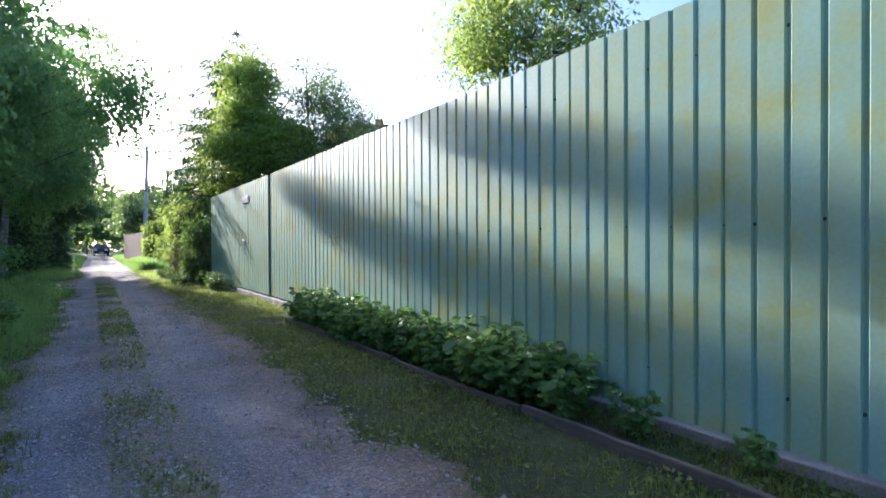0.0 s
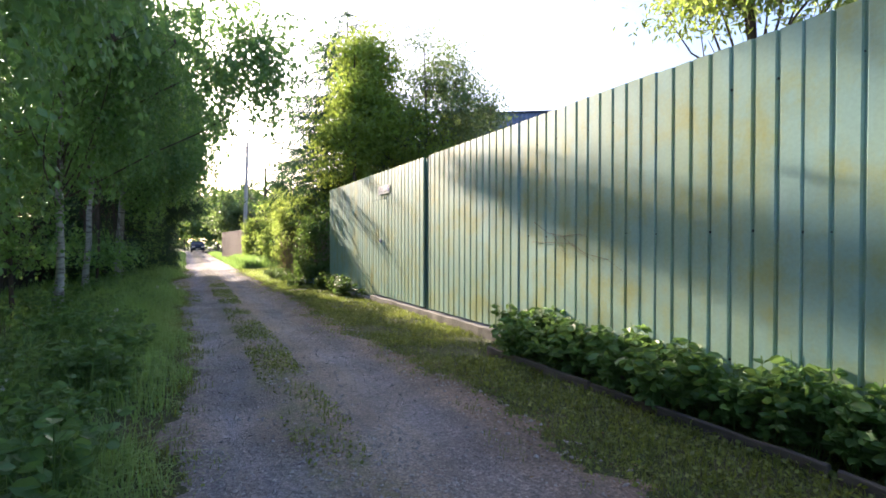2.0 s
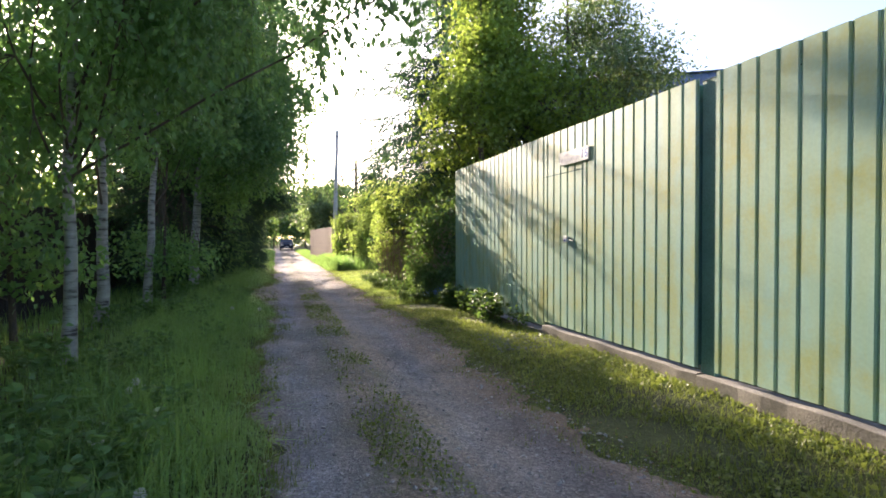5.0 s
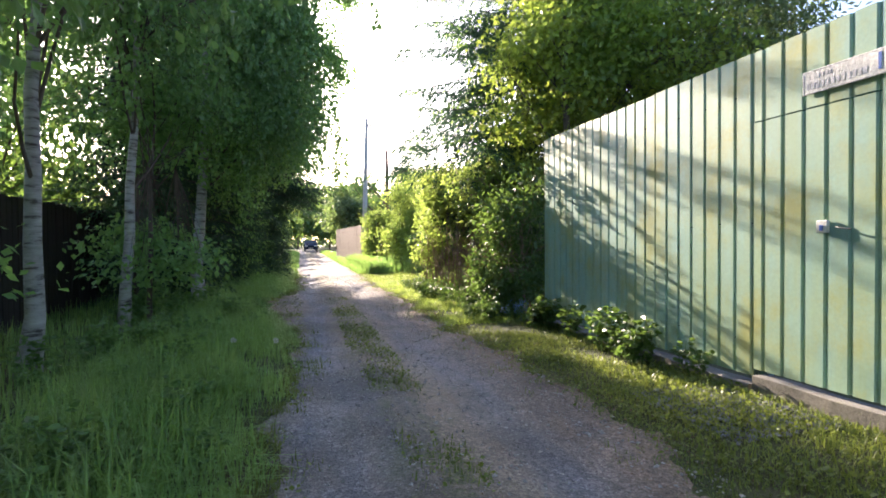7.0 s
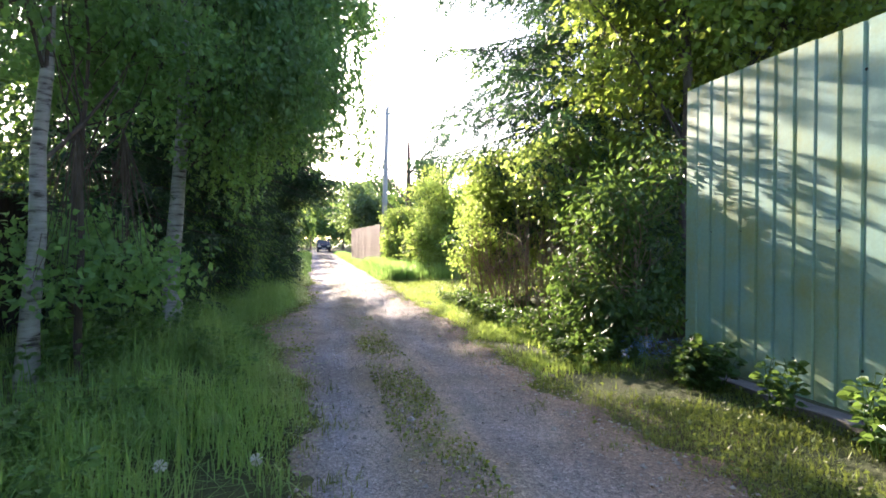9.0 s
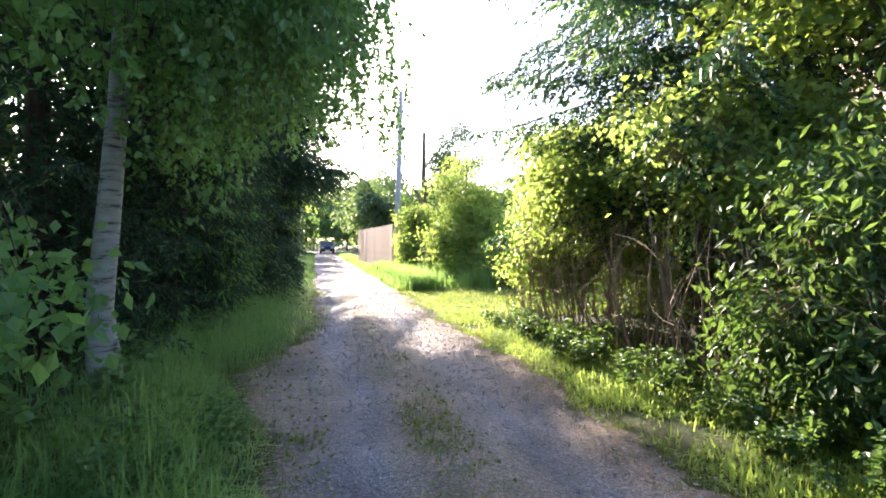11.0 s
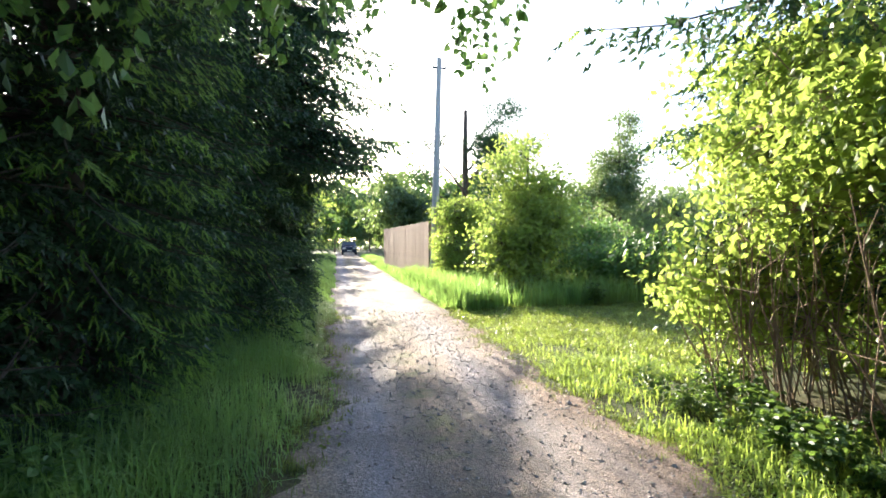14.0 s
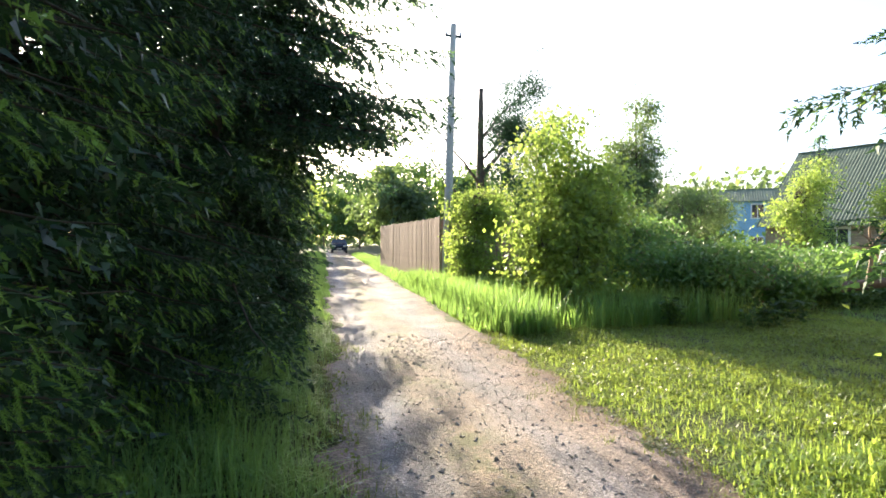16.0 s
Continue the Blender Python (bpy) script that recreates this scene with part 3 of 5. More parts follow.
def broadleaf(name, label, base, height, blobs, n_leaves, size, mat, bark, radius, seed, lean=(0, 0), droop=0.3, strands=0.0, outline=LEAF_OVAL, group="", limbs=14, cluster=0.28, per=26, shell=0.5, category="tree", bare=0.3, sides=8):
    """A tree: a tapered trunk with limbs and twigs, and a crown of leaf sprays round given places (relative to its foot)."""
    rng = np.random.default_rng(seed)
    gz = float(rise(base[0], base[1]))
    tree = thing(name, label, category, pose(base[0], base[1], gz), group)
    tub = Tubes(sides)
    height = min(height, max(b[2] + 0.55 * b[5] for b in blobs))
    zs = np.linspace(-0.15, height, 10)
    wob = np.cumsum(rng.normal(size=(10, 2)) * 0.035, 0) * (height / 8)
    tr = np.stack([lean[0] * zs / height + wob[:, 0] - wob[0, 0], lean[1] * zs / height + wob[:, 1] - wob[0, 1], zs], -1)
    rad = radius * (1.15 - 0.95 * np.linspace(0, 1, 10) ** 0.9)
    rad[0] *= 1.3
    tub.add(tr, rad)
    limb_tub = Tubes(6)

    def on_trunk(z):
        return np.array([np.interp(z, zs, tr[:, i]) for i in range(3)])
    n_cl = max(8, n_leaves // per)
    cl = inside(blobs, n_cl, rng, shell)
    cl[:, 2] = np.maximum(cl[:, 2], 0.12)
    tips = inside(blobs, limbs, rng, 0.6)
    joints = []
    at = np.array([base[0], base[1], gz])
    cl_ok, tips = cl[~in_lane(cl + at)], tips[~in_lane(tips + at)]
    for p in tips:
        s = on_trunk(np.clip(p[2] * rng.uniform(0.35, 0.8) + 0.1, height * bare, height * 0.95))
        pts = curve_pts(s, p, 0.12, rng)
        limb_tub.add(pts, np.linspace(radius * 0.26, 0.005, len(pts)))
        joints.append(pts[2:])
    joints = np.concatenate(joints)
    thin = Tubes(3)
    for p in cl_ok[:: max(1, n_cl // 420)]:
        j = joints[np.argmin(((joints - p) ** 2).sum(1))]
        if np.linalg.norm(j - p) < 1.6:
            thin.add(curve_pts(j, p, 0.05, rng, 4), np.linspace(0.006, 0.002, 4))
    link_mesh("trunk", tub.mesh("trunk"), bark, tree)
    tagged(link_mesh("limb_cover", limb_tub.mesh("limb_cover"), bark if bark is not M_BIRCH else M_BARK, tree), kind="stuff")
    if thin.n:
        tagged(link_mesh("twig_cover", thin.mesh("twig_cover"), bark if bark is not M_BIRCH else M_BARK, tree), kind="stuff")
    k = rng.integers(0, n_cl, n_leaves)
    off = rng.normal(size=(n_leaves, 3)) * cluster * np.array([1, 1, 0.45])
    if strands:
        h = rng.random(n_cl)[k] < strands
        drop = rng.random(n_leaves) * 0.95
        off = np.where(h[:, None], rng.normal(size=(n_leaves, 3)) * 0.055 + np.stack([0.1 * np.sin(k), 0.1 * np.cos(k), 0 * drop], -1) * drop[:, None] - np.array([0, 0, 1]) * drop[:, None], off)
    places = cl[k] + off
    places[:, 2] = np.maximum(places[:, 2], 0.05)
    ok = ~in_lane(places + np.array([base[0], base[1], gz]))
    places, off = places[ok], off[ok]
    n_leaves = len(places)
    along = rng.normal(size=(n_leaves, 3)) + np.array([0, 0, -droop * 3]) + 0.5 * unit(off)
    tagged(link_mesh("crown", leaves("crown", places, along, size * rng.uniform(0.65, 1.3, n_leaves), rng, outline), mat, tree), kind="stuff")
    return tree


def needle_twig(rng, length=0.13, n=30, needle=0.017, width=0.0035):
    """One twig of needles along x, as triangles."""
    t = np.linspace(0.02, 1, n)
    a = np.arange(n) * 2.4
    p = np.stack([t * length, 0 * t, -0.02 * t * t], -1)
    d = unit(np.stack([0.75 + 0 * t, np.cos(a), np.sin(a)], -1))
    w = unit(np.cross(d, np.array([1.0, 0.2, 0.1])))
    nl = needle * (1.05 - 0.45 * t)[:, None]
    return np.stack([p - w * width / 2, p + w * width / 2, p + d * nl], 1).reshape(-1, 3)


def spray_twig(length):
    """A brush of spruce needles along x, coarser than the near one: tufts set all round a thin twig."""
    out = [(0, 0.012 * length, 0), (length, 0, -0.03 * length), (0, -0.012 * length, 0)]
    for k in range(9):
        s = 0.05 + 0.92 * k / 8
        a = 2.4 * k
        p = np.array([s * length, 0, -0.03 * s * length])
        d = np.array([0.78, 0.6 * math.cos(a), 0.6 * math.sin(a)])
        w = np.array([0.0, -math.sin(a), math.cos(a)]) * 0.062 * length
        out += [p - w, p + w, p + d * length * (0.36 - 0.1 * s)]
    return np.array(out)


def spruce(name, label, base, height, reach, seed, n_whorl, twig_len, tip_share=0.12, low=0.15, group="", step=0.085, droop=0.32):
    """A spruce: whorls of hanging branches set with needle twigs, the youngest of them pale."""
    rng = np.random.default_rng(seed)
    gz = float(rise(base[0], base[1]))
    tree = thing(name, label, "tree", pose(base[0], base[1], gz), group)
    tub, thin = Tubes(7), Tubes(4)
    zs = np.linspace(-0.1, height, 9)
    tub.add(np.stack([0.02 * np.sin(zs), 0.02 * np.cos(zs * 1.3), zs], -1), 0.017 * height * (1.05 - zs / height))
    tw_p, tw_d, tw_s = [], [], []
    for w in range(n_whorl):
        f = w / (n_whorl - 1)
        z = low + (height * 0.97 - low) * f
        ln0 = reach * (1 - f) ** 0.55 + 0.12
        nb = int(rng.integers(6, 9))
        a0 = rng.random() * 6.28
        for b in range(nb):
            ang = a0 + b * 6.283 / nb + rng.normal() * 0.2
            ln = ln0 * rng.uniform(0.72, 1.15)
            u = np.linspace(0, 1, 7)
            out = np.array([math.cos(ang), math.sin(ang), 0.0])
            dz = ln * (0.12 * u - droop * 1.75 * u ** 1.6 + 0.22 * u ** 4) * (1 - 0.55 * f)
            pts = np.array([0, 0, z + rng.normal() * 0.06]) + out * (u * ln)[:, None] + np.array([0, 0, 1.0]) * dz[:, None]
            pts[:, 2] = np.maximum(pts[:, 2], 0.06)
            while in_lane(pts[-1] + np.array([base[0], base[1], gz])) and len(pts) > 3:
                pts, u = pts[:-1], u[:-1] * (len(u) - 1) / (len(u) - 2)
            tub.add(pts, np.linspace(0.008 + 0.008 * ln / 2, 0.003, len(pts)))
            perp = np.array([-out[1], out[0], 0.0])
            k = max(3, int(ln / step))
            for s in np.linspace(0.14, 1.0, k):
                p = np.array([np.interp(s, u, pts[:, i]) for i in range(3)])
                for sg in (-1, 1):
                    sl = (ln * 0.30 * (1.1 - s) + 0.16) * rng.uniform(0.6, 1.25)
                    d = unit(out * 0.75 + perp * sg * rng.uniform(0.7, 1.1) + np.array([0, 0, -0.45 - 0.5 * rng.random()]))
                    m = max(1, int(sl / (twig_len * 0.75)))
                    q = p + d * (np.arange(m) + 0.1)[:, None] * twig_len * 0.75 + np.array([0, 0, -0.04]) * (np.arange(m) ** 1.5)[:, None]
                    tw_p.append(q)
                    tw_d.append(unit(d + rng.normal(size=(m, 3)) * 0.28 + np.array([0, 0, -0.15])))
                    e = np.zeros(m)
                    e[-1] = 1
                    tw_s.append(e)
    p, d, e = np.concatenate(tw_p), np.concatenate(tw_d), np.concatenate(tw_s)
    p[:, 2] = np.maximum(p[:, 2], 0.08)
    ok = ~in_lane(p + d * 0.1 + np.array([base[0], base[1], gz]))
    p, d, e = p[ok], d[ok], e[ok]
    link_mesh("trunk", tub.mesh("trunk"), M_BARK, tree)
    pale = (e > 0) & (rng.random(len(e)) < tip_share * 4)
    spray_v = spray_twig(twig_len)
    for nm, sel, mat, sc, shape in (("branch_cover", ~pale, M_NEEDLE, 1.15, spray_v), ("young_shoot_cover", pale, M_SHOOT, 0.7, spray_v)):
        pp, dd = p[sel], d[sel]
        if not len(pp):
            continue
        sd = unit(np.cross(dd, unit(np.array([0.05, 0.02, 1.0]) + rng.normal(size=dd.shape) * 0.35)))
        up = np.cross(sd, dd)
        s = sc * rng.uniform(0.75, 1.25, len(pp))[:, None, None]
        v = pp[:, None] + s * (shape[None, :, :1] * dd[:, None] + shape[None, :, 1:2] * sd[:, None] + shape[None, :, 2:] * up[:, None])
        tagged(link_mesh(nm, np_mesh(nm, v.reshape(-1, 3), np.arange(v.shape[0] * v.shape[1]).reshape(-1, 3)), mat, tree), kind="stuff")
    return tree


# birches along the dark fence, beside the lane
BIRCHES = [
    # x, y, height, trunk radius, crown places, leaves, seed
    (-3.4, 4.6, 8.0, 0.055, [(0.3, 0, 4.6, 1.6, 2.2, 2.6), (0.1, 0.3, 2.0, 1.2, 1.7, 1.2), (0.4, 1.8, 3.6, 1.4, 1.4, 1.6)], 50000, 1),
    (-3.3, 8.6, 8.5, 0.055, [(0.5, 0, 5.2, 1.8, 2.3, 2.8), (0.2, 0.3, 2.3, 1.2, 1.8, 1.2)], 56000, 2),
    (-2.62, 13.3, 8.0, 0.06, [(0.4, 0.3, 4.9, 1.7, 2.1, 2.1), (-0.9, 0.3, 2.4, 1.0, 1.5, 1.1), (2.6, -1.0, 4.6, 1.2, 1.5, 1.1), (0.6, -0.8, 3.2, 0.9, 0.9, 1.0)], 34000, 3),
    (-3.13, 16.0, 7.5, 0.08, [(0.4, 0, 5.2, 1.6, 1.8, 1.7), (-1.0, 0.2, 3.6, 0.8, 1.2, 0.8)], 13000, 4),
    (-2.95, 18.1, 7.8, 0.07, [(0.6, 0.3, 5.3, 1.6, 1.8, 1.7), (-1.0, 0.9, 3.4, 0.8, 1.1, 0.8)], 14000, 5),
    (-2.5, 20.9, 8.6, 0.105, [(1.1, 0.5, 5.5, 2.0, 2.1, 2.4), (0.9, 0.8, 3.0, 1.0, 1.1, 0.9), (2.2, 2.0, 4.9, 0.8, 1.2, 0.7), (1.1, 1.5, 7.3, 0.9, 1.0, 1.0)], 52000, 6),
]
for x, y, h, r, blobs, n, sd in BIRCHES:
    broadleaf("birch_tree", "white-barked birch with hanging leafy branches beside the lane", (x, y), h, blobs, n, 0.082, M_BIRCHLEAF, M_BIRCH, r, sd, lean=(0.25, 0.1), droop=0.6, strands=0.55, outline=LEAF_DIAMOND, group="birches along the lane", bare=0.28)


def hanging_twigs(tree_at, spots, seed):
    """Thin birch twigs that hang down beside and over the lane, each set with heart-shaped leaves."""
    rng = np.random.default_rng(seed)
    tree = thing("birch_branch", "hanging birch branch with fresh green heart-shaped leaves", "branch", pose(tree_at[0], tree_at[1], 0), "hanging birch branches")
    t = Tubes(4)
    P, D = [], []
    for x, y, top, low in spots:
        a = np.array([x - tree_at[0], y - tree_at[1], top])
        b = a + np.array([rng.normal() * 0.12, rng.normal() * 0.12, low - top])
        p = curve_pts(a, b, 0.06, rng, 7)
        t.add(p, np.linspace(0.004, 0.0012, 7))
        n = int((top - low) / 0.028)
        u = np.sort(rng.random(n)) ** 0.85
        q = np.stack([np.interp(u, np.linspace(0, 1, 7), p[:, i]) for i in range(3)], -1)
        d = rng.normal(size=(n, 3)) * np.array([0.7, 0.7, 0.25]) + np.array([0, 0, -0.75])
        P.append(q + unit(d) * 0.018)
        D.append(d)
    P, D = np.concatenate(P), np.concatenate(D)
    tagged(link_mesh("twig_cover", t.mesh("twig_cover"), M_BARK, tree), kind="stuff")
    tagged(link_mesh("leaf_cover", leaves("leaf_cover", P, D, rng.uniform(0.042, 0.078, len(P)), rng, [(0.0, 0.0), (0.28, 0.44), (0.62, 0.30), (1.0, 0.0)], 0.25, True), M_STRAND, tree), kind="stuff")


hr = random.Random(66)
hanging_twigs((-2.4, 21.0), [(hr.uniform(-2.3, -1.35), hr.uniform(19.9, 22.3), hr.uniform(3.3, 4.0), hr.uniform(1.75, 2.7)) for i in range(60)], 661)
hanging_twigs((-1.2, 21.6), [(hr.uniform(-1.4, -0.3), hr.uniform(20.8, 23.0), hr.uniform(3.5, 4.2), hr.uniform(2.35, 3.1)) for i in range(34)], 662)
hanging_twigs((-0.2, 22.6), [(hr.uniform(-0.3, 0.45), hr.uniform(21.9, 23.6), hr.uniform(3.7, 4.5), hr.uniform(2.25, 3.3)) for i in range(20)], 663)
hanging_twigs((-0.3, 14.5), [(hr.uniform(-1.3, 0.1), hr.uniform(13.2, 15.6), hr.uniform(4.2, 5.0), hr.uniform(3.1, 3.9)) for i in range(30)], 664)
for x, y, h, sd in ((-3.4, 14.2, 5.0, 21), (-2.75, 18.6, 5.0, 22), (-3.2, 19.6, 5.2, 23), (-3.6, 10.8, 5.0, 24), (-3.5, 6.6, 4.5, 25)):
    broadleaf("young_rowan", "thin grey young tree with broad green leaves", (x, y), h, [(0.1, 0, 1.2, 0.7, 0.8, 0.5), (0.2, 0.2, 3.4, 1.0, 1.1, 1.0)], 3600, 0.088, M_ROWAN, M_BARK, 0.035, sd, droop=0.25, group="young trees under the birches", limbs=10, bare=0.15)



def overhang(label, pts, r, n, seed):
    """A leafy birch bough reaching out high over the lane."""
    rng = np.random.default_rng(seed)
    p = np.array(pts, float)
    ob = thing("birch_bough", label, "branch", pose(*pts[0]), "birch boughs over the lane")
    p = p - p[0]
    t = Tubes(5)
    t.add(p, np.linspace(0.03, 0.006, len(p)))
    link_mesh("limb", t.mesh("limb"), M_BARK, ob)
    u = rng.random(n) * (len(p) - 1)
    c = np.stack([np.interp(u, np.arange(len(p)), p[:, i]) for i in range(3)], -1)
    k = np.floor(u * 5) % 3
    q = c + rng.normal(size=(n, 3)) * r * np.array([0.45, 0.9, 0.45]) * (0.6 + 0.3 * k)[:, None] - np.array([0, 0, 0.3]) * (rng.random(n) ** 2)[:, None]
    tagged(link_mesh("leaf_cover", leaves("leaf_cover", q, rng.normal(size=(n, 3)) + np.array([0, 0, -1.2]), rng.uniform(0.06, 0.1, n), rng, LEAF_DIAMOND), M_BIRCHLEAF, ob), kind="stuff")


overhang("birch bough reaching out high over the lane", [(-1.6, 22.6, 8.2), (-1.0, 22.9, 8.25), (-0.4, 23.0, 7.95), (0.15, 23.0, 7.4), (0.6, 23.0, 7.15)], 0.36, 5200, 671)
overhang("small birch bough high over the lane", [(-1.5, 22.7, 8.9), (-0.9, 23.0, 9.2), (-0.45, 23.0, 9.2), (-0.25, 23.0, 9.15)], 0.22, 1500, 672)
overhang("thin birch bough high over the lane", [(-1.4, 22.0, 8.2), (-0.6, 22.4, 9.3), (0.2, 22.6, 9.0), (0.7, 22.8, 8.6)], 0.13, 700, 673)
overhang("birch bough hanging over the lane", [(-1.5, 21.8, 5.8), (-0.7, 22.2, 6.0), (0.0, 22.4, 5.6), (0.35, 22.5, 5.0)], 0.3, 2600, 674)


def spruce_boughs(base, seed, n, z0=0.35, z1=4.85, reach=2.1, edge_x=-1.42, turn=(-1.9, 0.75), coarse=False):
    """The lane side of a spruce: boughs in flat fans of dark needle twigs, every twig ending in pale young shoots."""
    rng = np.random.default_rng(seed)
    gz = float(rise(*base))
    tree = thing("spruce_bough", "spruce boughs with pale young shoots brushing the lane", "branch", pose(base[0], base[1], gz), "spruce boughs beside the lane")
    tub = Tubes(5)
    dark_p, dark_d, tip_p, tip_d = [], [], [], []
    for b in range(n):
        z = z0 + (z1 - z0) * (b + rng.random()) / n
        ang = rng.uniform(*turn)
        out = np.array([math.cos(ang), math.sin(ang), 0.0])
        edge = (edge_x - 0.22 * max(0.0, 1.5 - z)) - base[0]
        ln = min(reach * (1.1 - 0.08 * z), edge / max(0.2, math.cos(ang))) * rng.uniform(0.82, 1.0) - 0.1
        u = np.linspace(0, 1, 7)
        pts = np.array([0, 0, z]) + out * (u * ln)[:, None] + np.array([0, 0, 1.0]) * (ln * (0.1 * u - 0.42 * u ** 1.7 + 0.14 * u ** 4))[:, None]
        pts[:, 2] = np.maximum(pts[:, 2], 0.12)
        tub.add(pts, np.linspace(0.014, 0.003, 7))
        perp = np.array([-out[1], out[0], 0.0])
        for s in np.linspace(0.35, 1.0, 8):
            p = np.array([np.interp(s, u, pts[:, i]) for i in range(3)])
            for sg in (-1, 1):
                sl = (0.42 * (1.15 - s) + 0.10) * rng.uniform(0.7, 1.2)
                d = unit(out * 0.9 + perp * sg * rng.uniform(0.5, 1.0) + np.array([0, 0, -0.35 - 0.25 * rng.random()]))
                m = max(1, int(sl / 0.1))
                for i in range(m):
                    q = p + d * i * 0.1 + np.array([0, 0, -0.008 * i * i])
                    dark_p.append(q)
                    dark_d.append(unit(d + rng.normal(size=3) * 0.12))
                    if i and rng.random() < 0.6:
                        e = unit(d + perp * rng.choice([-0.8, 0.8]) + np.array([0, 0, -0.15]))
                        (tip_p if rng.random() < 0.3 else dark_p).append(q + d * 0.03)
                        (tip_d if len(tip_d) < len(tip_p) else dark_d).append(e)
                end = p + d * m * 0.1 + np.array([0, 0, -0.008 * m * m])
                for j in range(int(rng.integers(1, 3))):
                    tip_p.append(end - d * 0.02)
                    tip_d.append(unit(d + perp * (0, 0.75, -0.75)[j] + np.array([0, 0, -0.30]) + rng.normal(size=3) * 0.12))
    link_mesh("branch", tub.mesh("branch"), M_BARK, tree)
    for nm, pp, dd, mat, shape in (("needle_cover", dark_p, dark_d, M_NEEDLE, spray_twig(0.2) if coarse else needle_twig(rng, 0.125, 34, 0.017, 0.0042)), ("young_shoot_cover", tip_p, tip_d, M_NEEDLE if coarse else M_SHOOT, spray_twig(0.15) if coarse else needle_twig(rng, 0.085, 52, 0.0155, 0.0042))):
        pp, dd = np.array(pp), np.array(dd)
        sd = unit(np.cross(dd, np.array([0.05, 0.02, 1.0]) + rng.normal(size=dd.shape) * 0.3))
        up = np.cross(sd, dd)
        sc = rng.uniform(0.75, 1.2, len(pp))[:, None, None]
        v = pp[:, None] + sc * (shape[None, :, :1] * dd[:, None] + shape[None, :, 1:2] * sd[:, None] + shape[None, :, 2:] * up[:, None])
        tagged(link_mesh(nm, np_mesh(nm, v.reshape(-1, 3), np.arange(v.shape[0] * v.shape[1]).reshape(-1, 3)), mat, tree), kind="stuff")


# dark spruces on the same side
spruce_boughs((-2.75, 24.2), 310, 105)
spruce_boughs((-2.95, 26.4), 311, 60)
spruce_boughs((-2.3, 29.4), 312, 110, 2.9, 7.4, 3.1, 0.15, (-2.2, 1.3), True)
spruce_boughs((-3.3, 34.6), 313, 80, 1.4, 6.2, 2.9, -0.7, (-2.0, 1.5), True)
spruce("spruce_tree", "dark spruce with pale young shoots brushing the lane", (-2.75, 24.2), 9.5, 1.55, 31, 30, 0.2, 0.1, 0.25, "spruces beside the lane", step=0.09)
spruce("spruce_tree", "dark spruce crowded among its neighbours beside the lane", (-3.1, 26.6), 9.8, 2.4, 32, 30, 0.21, 0.05, 0.3, "spruces beside the lane", step=0.12)
spruce("spruce_tree", "tall dark spruce overhanging the lane", (-2.3, 29.4), 10.4, 3.5, 33, 24, 0.22, 0.08, 0.6, "spruces beside the lane", step=0.085)
spruce("spruce_tree", "dark spruce standing further along the lane", (-3.3, 34.6), 7.0, 2.8, 36, 22, 0.22, 0.05, 0.5, "spruces beside the lane", step=0.13)
spruce("spruce_tree", "dark spruce standing behind its neighbours", (-4.3, 24.9), 9.8, 2.4, 37, 24, 0.24, 0.02, 0.4, "spruces beside the lane", step=0.13)
spruce("spruce_tree", "dark spruce with hanging branches behind the birches", (-3.6, 22.2), 8.6, 1.8, 35, 26, 0.21, 0.02, 0.4, "spruces beside the lane", step=0.12)

# behind and past the end of the metal fence
spruce("spruce_tree", "spruce with wide drooping branches behind the thicket", (4.8, 22.2), 10.4, 4.4, 34, 17, 0.24, 0.10, 2.2, "spruces behind the thicket", step=0.095)
broadleaf("bird_cherry_tree", "broad tree with yellow-green leaves behind the metal fence", (4.15, 18.9), 7.8, [(0.2, 0.4, 4.8, 1.4, 1.8, 1.8), (-0.2, 1.2, 3.2, 1.0, 1.2, 1.0), (0.4, 0.4, 6.6, 1.2, 1.5, 1.9), (1.2, -0.5, 4.6, 1.3, 1.5, 1.5)], 30000, 0.105, M_MIXLEAF, M_BARK, 0.09, 41, droop=0.3)
broadleaf("leafy_tree", "broad leafy tree rising above the metal fence", (6.9, 7.9), 7.8, [(-0.4, 0.3, 5.6, 1.4, 1.3, 1.5), (0.2, -1.0, 5.5, 1.3, 1.4, 1.4), (0.1, -0.2, 7.2, 1.3, 1.4, 1.2)], 20000, 0.115, M_YELLOWLEAF, M_BARK, 0.11, 42, outline=LEAF_LONG)
broadleaf("grey_willow", "tall grey-green willow behind the metal fence", (6.9, 19.3), 9.4, [(0, 0, 5.4, 2.0, 2.0, 2.4), (0.2, 0, 7.3, 1.5, 1.5, 1.5), (1.4, -0.4, 5.4, 1.3, 1.3, 1.8)], 30000, 0.13, M_GREYLEAF, M_BARK, 0.1, 43, outline=LEAF_LONG)

